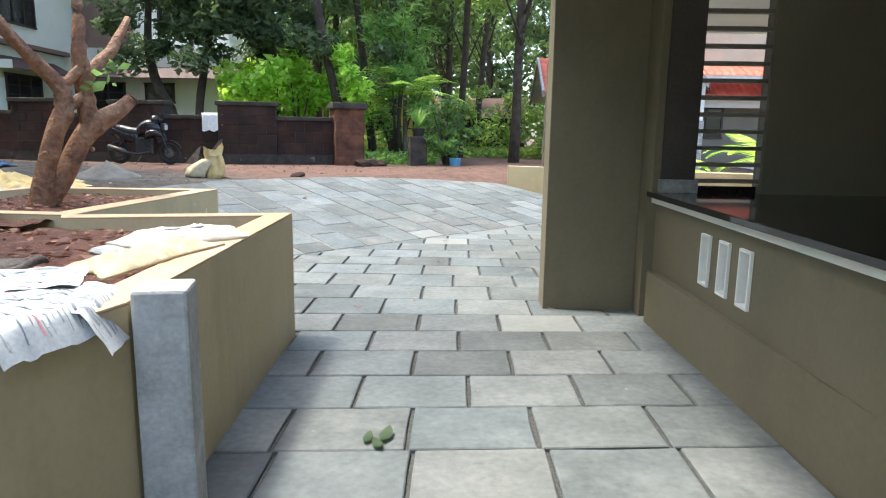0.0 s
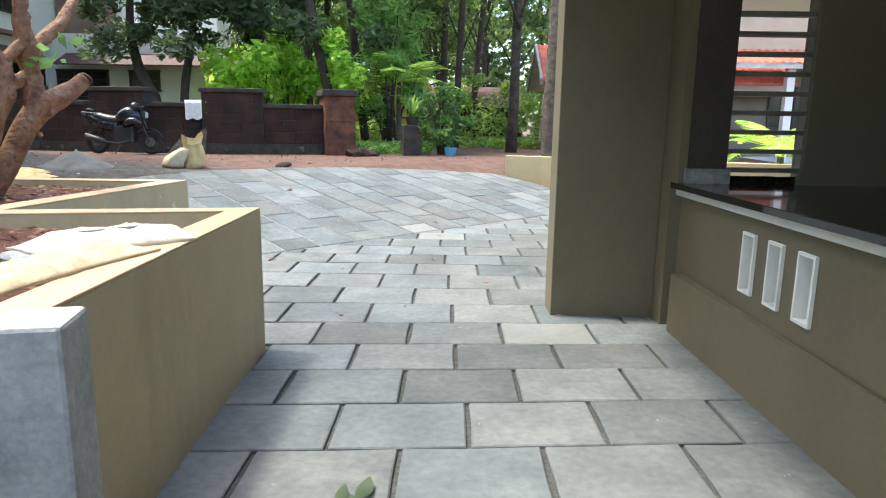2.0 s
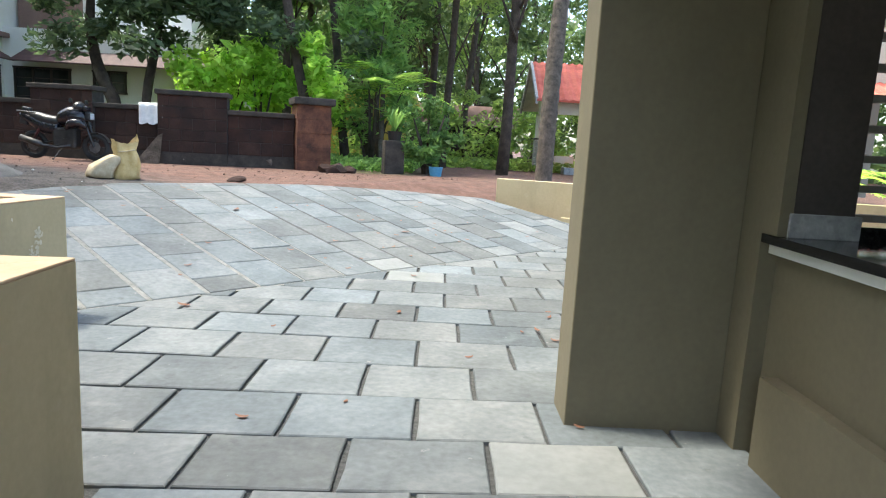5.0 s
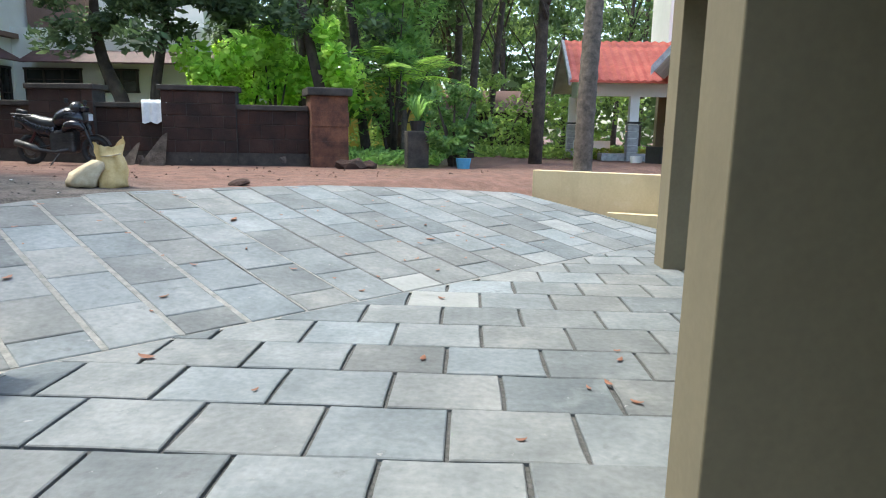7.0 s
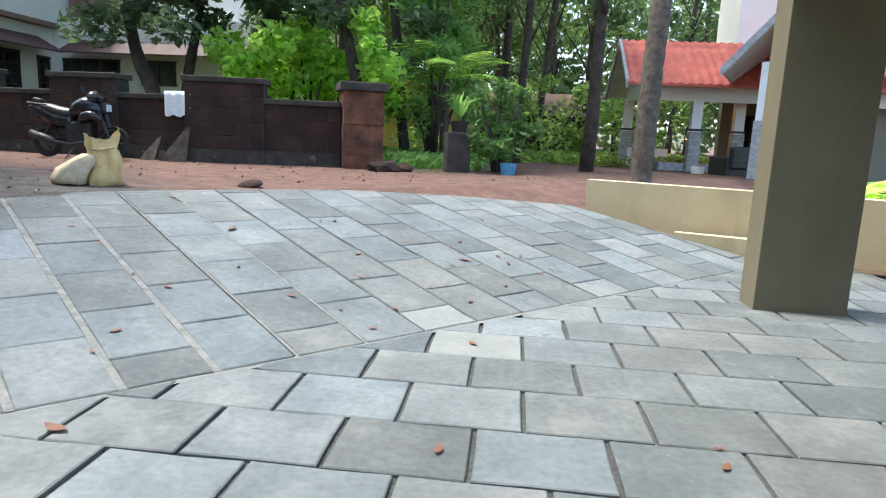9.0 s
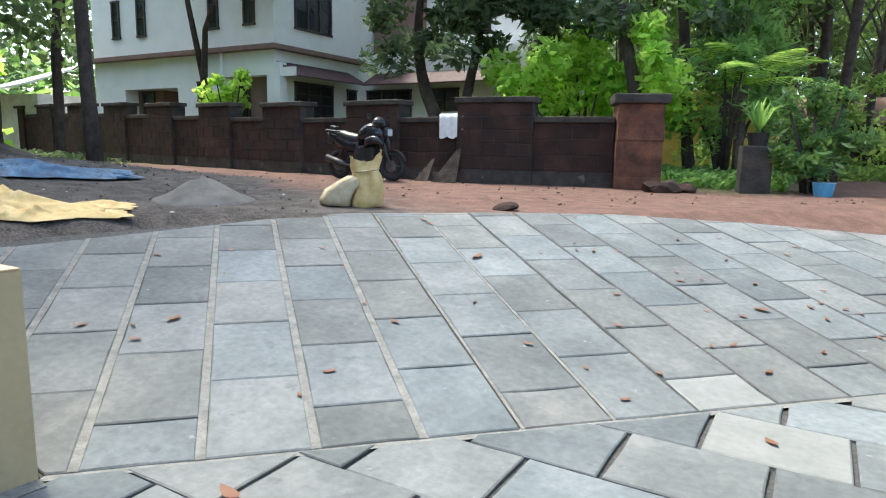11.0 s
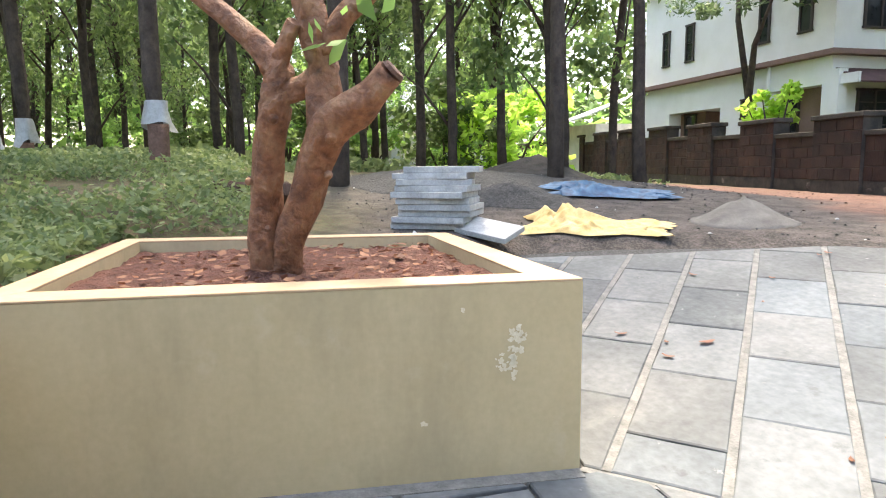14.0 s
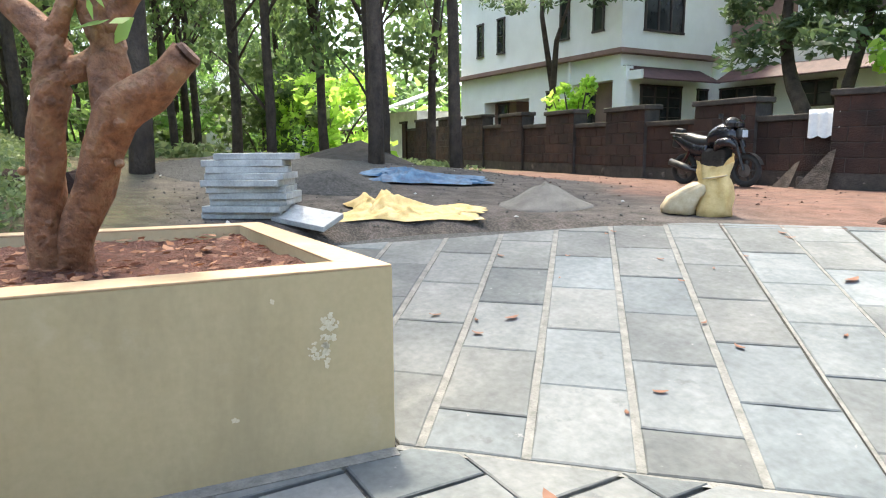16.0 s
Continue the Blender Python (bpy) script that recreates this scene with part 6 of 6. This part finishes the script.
newspaper((-0.60, 2.10, 0.875), 24, 0.46, 0.34, 3, 0.3)
for k, (x, y, sx, sy, sz) in enumerate([(-0.95, 2.45, 0.16, 0.10, 0.05), (-0.72, 2.5, 0.13, 0.11, 0.05), (-1.2, 2.9, 0.14, 0.1, 0.05), (-0.9, 3.3, 0.12, 0.09, 0.04)]):
    t = thing("stone", "grey broken stone lying on the planter soil", "stone", (x, y, 0.755))
    bm = bmesh.new()
    bmesh.ops.create_icosphere(bm, subdivisions=2, radius=1, matrix=Matrix.Diagonal((sx, sy, sz, 1)))
    noisy(bm, 0.03, 9, k)
    part("rock", bm, M_CONC if k % 2 else M_RUBBLE, t)
# road stones and rubble
for k, (x, y, r, m_) in enumerate([(-1.92, 11.42, 0.09, M_LATERITE), (-3.22, 10.78, 0.06, M_CONC), (-1.3, 15.7, 0.22, M_LATERITE), (-1.0, 15.9, 0.15, M_LATERITE), (-5.6, 7.4, 0.1, M_RUBBLE), (-5.2, 8.1, 0.07, M_CONC), (-4.9, 8.0, 0.06, M_CONC), (-6.4, 5.5, 0.2, M_LATERITE), (-6.0, 5.0, 0.18, M_LATERITE), (-6.8, 5.2, 0.16, M_LATERITE)]):
    t = thing("rubble_stone", "loose broken laterite or concrete lump on the ground", "stone", (x, y, ground_z(x, y) + r * 0.3))
    bm = bmesh.new()
    bmesh.ops.create_icosphere(bm, subdivisions=2, radius=r, matrix=Matrix.Diagonal((1.3, 1, 0.6, 1)))
    noisy(bm, r * 0.5, 6, k)
    part("rock", bm, m_, t)


def litter(name, label, places, size, material, seed, flat=0.25):
    """Fallen leaves, each a curled pointed blade."""
    q = random.Random(seed)
    for x, y, z in places:
        t = thing(name, label, "leaf", (x, y, z), q.uniform(0, 360), "fallen leaves")
        s = size * q.uniform(0.7, 1.3)
        bm = bmesh.new()
        rows = []
        for i in range(7):
            u = i / 6
            w = 0.24 * s * math.sin(math.pi * min(1, 0.05 + 0.95 * u)) ** 0.8
            c = flat * s * (u - 0.4) ** 2 * q.uniform(0.6, 1.6)
            rows.append([bm.verts.new(((u - 0.5) * s, -w, c + 0.08 * s)), bm.verts.new(((u - 0.5) * s, 0, c + 0.01)), bm.verts.new(((u - 0.5) * s, w, c + 0.08 * s))])
        for a, b in zip(rows, rows[1:]):
            for i in (0, 1):
                bm.faces.new((a[i], a[i + 1], b[i + 1], b[i])).smooth = True
        part("blade", bm, material, t)


q = random.Random(41)
pl = []
while len(pl) < 62:
    x, y = q.uniform(-3.6, 2.6), q.uniform(6.6, 12.2)
    s = (y - x - 8.27)
    if s > 0 and s < 4.6 and x > -3.4:
        pl.append((x, y, SLOPE * s / R2 + 0.005))
litter("fallen_leaf", "curled brown dead leaf on the paving", pl, 0.06, M_LITTER, 1)
litter("fallen_leaf", "curled brown dead leaf on the paving", [(q.uniform(-1.0, 2.2), q.uniform(4.6, 7.4), 0.005) for _ in range(16)], 0.06, M_LITTER, 2)
litter("fallen_leaf", "curled brown dead leaf on the paving", [(-2.32, 7.80, plane_z(-2.32, 7.80) + 0.004), (-1.45, 9.90, plane_z(-1.45, 9.90) + 0.004), (0.55, 10.28, plane_z(0.55, 10.28) + 0.004), (-0.9, 6.95, 0.006), (0.75, 8.5, 0.006)], 0.10, M_LITTER, 3)
litter("leaf_sprig", "small dark green leaf sprig fallen on the paving", [(0.50, 2.80, 0.006), (0.58, 2.83, 0.006), (0.55, 2.74, 0.006)], 0.13, M_LEAFD, 4)


def soil_litter(n, x0, x1, y0, y1, z, size, seed, label):
    r = np.random.default_rng(seed)
    p = np.stack([r.uniform(x0, x1, n), r.uniform(y0, y1, n), np.full(n, z) + 0.03 * r.random(n)], 1)
    v, f = leaf_quads(p, size, r, 1.8, 0.0)
    v[:, 2] = z + (v[:, 2] - z) * 0.35 + 0.02
    return tagged(new("leaf_litter", leaf_mesh("leaf_litter", v, f, M_LITTER)), label, "leaf litter", kind="stuff")


soil_litter(520, -3.4, -1.95, 4.7, 6.4, 0.735, 0.055, 1, "dry brown leaf litter on planter soil")
soil_litter(600, -2.2, -0.45, 2.1, 4.15, 0.725, 0.06, 2, "dry brown leaf litter on planter soil")


def pebbles(name, label, n, place, smin, smax, material, seed):
    """Loose small stones, each a lumpy eight-sided solid."""
    r = np.random.default_rng(seed)
    base = np.array([(1, 0, 0), (-1, 0, 0), (0, 1, 0), (0, -1, 0), (0, 0, 0.7), (0, 0, -0.5)], float)
    tri = np.array([(0, 2, 4), (2, 1, 4), (1, 3, 4), (3, 0, 4), (2, 0, 5), (1, 2, 5), (3, 1, 5), (0, 3, 5)])
    vs, fs_ = [], []
    k = 0
    while k < n:
        x, y = place(r)
        s = smin + (smax - smin) * r.random() ** 3
        a = r.uniform(0, 6.28)
        v = base * s * r.uniform(0.6, 1.4, (6, 3))
        rot = np.array([(math.cos(a), -math.sin(a), 0), (math.sin(a), math.cos(a), 0), (0, 0, 1)])
        vs.append(v @ rot.T + (x, y, ground_z(x, y) + s * 0.25))
        fs_.append(tri + 6 * k)
        k += 1
    return tagged(raw(name, np.concatenate(vs).tolist(), np.concatenate(fs_).tolist(), material), label, "pebbles", kind="stuff")


def yard_place(r):
    while True:
        x, y = r.uniform(-12, -2.6), r.uniform(6.2, 13.5)
        if x < west_edge(y) - 0.15 and y + 0.32 * x < 9.5:
            return x, y


def road_place(r):
    while True:
        x, y = r.uniform(-10, 3.5), r.uniform(11, 16)
        if y - x > 13.7 and y > 12.2 + 0.35 * (x - 0.2):
            return x, y


pebbles("loose_stones", "dark gravel and broken stone strewn over the yard", 2600, yard_place, 0.005, 0.02, M_GRAVEL, 1)
pebbles("loose_stones", "pale stone chips strewn over the yard", 60, yard_place, 0.01, 0.035, M_CONC, 2)
pebbles("loose_stones", "reddish laterite pebbles on the road", 450, road_place, 0.005, 0.028, M_LATERITE, 3)

# ---------------- paving ----------------
def clip(poly, planes):
    """Cuts a convex plan polygon by half-planes a*x + b*y <= c."""
    for a, b, c in planes:
        out = []
        for i, p in enumerate(poly):
            q = poly[(i + 1) % len(poly)]
            dp, dq = a * p[0] + b * p[1] - c, a * q[0] + b * q[1] - c
            if dp <= 0:
                out.append(p)
            if dp * dq < 0:
                t = dp / (dp - dq)
                out.append((p[0] + (q[0] - p[0]) * t, p[1] + (q[1] - p[1]) * t))
        poly = out
        if len(poly) < 3:
            return []
    return poly


def area(poly):
    return 0.5 * sum(p[0] * q[1] - q[0] * p[1] for p, q in zip(poly, poly[1:] + poly[:1]))


def slab(poly, zf, parent, rnd, thick=0.045):
    """One flagstone: worn chamfered top face over its plan polygon."""
    if area(poly) < 0:
        poly = poly[::-1]
    cx, cy = sum(p[0] for p in poly) / len(poly), sum(p[1] for p in poly) / len(poly)
    n = len(poly)
    tilt = (rnd.uniform(-0.004, 0.004), rnd.uniform(-0.004, 0.004), rnd.uniform(-0.002, 0.003))
    def z(x, y):
        return zf(x, y) + tilt[0] * (x - cx) + tilt[1] * (y - cy) + tilt[2]
    # slightly ragged outline
    pts = []
    for i, p in enumerate(poly):
        q = poly[(i + 1) % n]
        pts.append(p)
        l = math.dist(p, q)
        if l > 0.25:
            nx, ny = (q[1] - p[1]) / l, (p[0] - q[0]) / l
            j = rnd.uniform(-0.007, 0.003)
            t = rnd.uniform(0.3, 0.7)
            pts.append((p[0] + (q[0] - p[0]) * t + nx * j, p[1] + (q[1] - p[1]) * t + ny * j))
    n = len(pts)
    v = []
    for inset, dz in ((0.0, -thick), (0.0, -0.006), (0.008, 0.0)):
        for x, y in pts:
            l = math.dist((x, y), (cx, cy)) or 1
            k = 1 - inset / l
            px, py = cx + (x - cx) * k, cy + (y - cy) * k
            v.append((px, py, z(px, py) + dz))
    f = []
    for r in (0, 1):
        for i in range(n):
            f.append((r * n + i, r * n + (i + 1) % n, (r + 1) * n + (i + 1) % n, (r + 1) * n + i))
    f.append(tuple(range(2 * n, 3 * n)))
    pale = any(abs(cx - a) < 0.2 and abs(cy - b) < 0.15 for a, b in PALE)
    return raw("flagstone", v, f, M_PALESLATE if pale else M_SLATE, parent)


PALE = [(0.78, 8.53), (0.35, 8.85), (0.95, 9.40), (1.7, 4.7)]  # the few buff-coloured stones
rp = random.Random(14)
court = thing("paved_court", "grey flagstones laid in level courses with dark joints", "paving", kind="structure")
tagged(court, kind="structure")
ROWS = [(-1.2, 0.1), (-0.77, 0.4), (-0.33, 0.1), (0.10, 0.40), (0.53, 0.12), (0.97, 0.40), (1.40, 0.10), (1.84, 0.40), (2.27, 0.42 - 0.31), (2.71, 0.08), (3.17, 0.37), (3.62, 0.04), (4.06, 0.32), (4.49, 0.02), (4.93, 0.30),
        (5.41, 0.0), (5.90, 0.28), (6.40, -0.03), (6.87, 0.25), (7.33, -0.11), (7.81, 0.19), (8.28, 0.48), (8.76, 0.20), (9.22, 0.48), (9.68, 0.22), (10.14, 0.5), (10.6, 0.2), (11.06, 0.5), (11.52, 0.2), (12.0, 0.5)]
# each course: its near edge, and where one of its joints lies
BORDER = (-0.7071, 0.7071, (8.27 - 0.008) * 0.7071)
for i in range(len(ROWS) - 1):
    y0, y1 = ROWS[i][0], ROWS[i + 1][0]
    ph = ROWS[i][1]
    pitch = 0.603 - 0.022 * sstep(y0, 5.0, 7.0)
    skew = 0.072 * sstep(y0, 6.4, 3.2)
    for k in range(-6, 12):
        xa, xb = ph + pitch * k, ph + pitch * (k + 1)
        g, h = 0.011, 0.0045

        def yy(y, x):
            return y + skew * (x - 0.6)
        poly = [(xa + g, yy(y0, xa) + h), (xb - g, yy(y0, xb) + h), (xb - g, yy(y1, xb) - h), (xa + g, yy(y1, xa) - h)]
        if y1 < 4.7:
            planes = [(-1, 0, 0.215 if y1 > 2.0 else 0.9), (1, 0, 2.41)]
        elif y0 < 5.05:
            planes = [(-1, 0, 1.75), (1, 0, 2.41)]
        else:
            planes = [(-1, 0.0867, 2.1415 - 0.01), (1, 0, 4.9)]
        planes.append(BORDER)
        if 4.3 < y1 < 4.7:
            planes[0] = (-1, 0, 0.21)
        poly = clip(poly, planes)
        if len(poly) > 2 and abs(area(poly)) > 0.012:
            slab(poly, lambda x, y: 0.0, court, rp)
bed = raw("bed", [(-0.9, -2.0, -0.02), (2.42, -2.0, -0.02), (2.42, 5.2, -0.02), (4.9, 5.2, -0.02), (4.9, 13.17, -0.02), (-1.6, 6.67, -0.02), (-1.8, 4.4, -0.02), (-0.2, 4.38, -0.02)], [(0, 1, 2, 7), (2, 3, 4, 5, 6, 7)], M_BED_DARK, court)

ramp = thing("paved_ramp", "sloping grey flagstone ramp with pale cement joints", "paving", kind="structure")
EDGE = [(-1.60, 6.67), (3.95, 12.22), (1.95, 13.30), (1.69, 13.40), (0.22, 12.70), (-0.94, 12.02), (-1.90, 11.20), (-3.12, 10.0), (-3.36, 9.51), (-4.18, 8.19), (-4.42, 7.62), (-4.75, 6.67)]
eplanes = []
for p, q in zip(EDGE, EDGE[1:] + EDGE[:1]):
    l = math.dist(p, q)
    a, b = (q[1] - p[1]) / l, -(q[0] - p[0]) / l
    eplanes.append((a, b, a * p[0] + b * p[1] - 0.012))
O, E1, E2 = Vector((-1.59, 6.68)), Vector((0.7071, 0.7071)), Vector((-0.745, 0.667))


for k in range(-6, 17):
    u0, u1 = 0.085 + 0.4615 * k, 0.085 + 0.4615 * (k + 1)
    ph = (0.305 if k % 2 == 0 else 0.60) + rp.uniform(-0.008, 0.008)
    pitch = 0.62 if k < 2 else 0.598
    g = 0.009 if k > 3 else 0.019
    for j in range(-4, 9):
        v0, v1 = ph + pitch * (j - 1), ph + pitch * j
        poly = [tuple(O + E1 * u + E2 * v) for u, v in ((u0 + g, v0 + 0.005), (u1 - g, v0 + 0.005), (u1 - g, v1 - 0.005), (u0 + g, v1 - 0.005))]
        poly = clip(poly, eplanes)
        if len(poly) > 2 and abs(area(poly)) > 0.01:
            slab(poly, plane_z, ramp, rp)
bm = bmesh.new()
bm.faces.new([bm.verts.new((x, y, plane_z(x, y) - 0.012)) for x, y in EDGE])
part("bed", bm, M_BED_DARK, ramp, "dark joint bed")
for k in range(-6, 17):
    u = 0.085 + 0.4615 * k
    g = 0.009 if k > 3 else 0.02
    poly = clip([tuple(O + E1 * a + E2 * b) for a, b in ((u - g, -0.2), (u + g, -0.2), (u + g, 5.5), (u - g, 5.5))], eplanes)
    if len(poly) > 2:
        bm = bmesh.new()
        bm.faces.new([bm.verts.new((x, y, plane_z(x, y) - 0.002)) for x, y in poly])
        part("mortar_joint", bm, M_MORTAR if k < 6 else M_BED_DARK, ramp)
tagged(struct("kerb_strip", prism_bm([(-1.70, 4.42), (-1.51, 6.64), (-1.585, 6.65), (-1.78, 4.40)], -0.02, 0.004), M_MORTAR, "cement fillet along the planter foot", "trim"))
bm = bmesh.new()
bm.faces.new([bm.verts.new((x, y, -0.004)) for x, y in ((-1.585, 6.64), (3.95, 12.175), (3.93, 12.225), (-1.61, 6.69))])
part("mortar_joint", bm, M_MORTAR, court, "pale cement joint at the foot of the ramp")
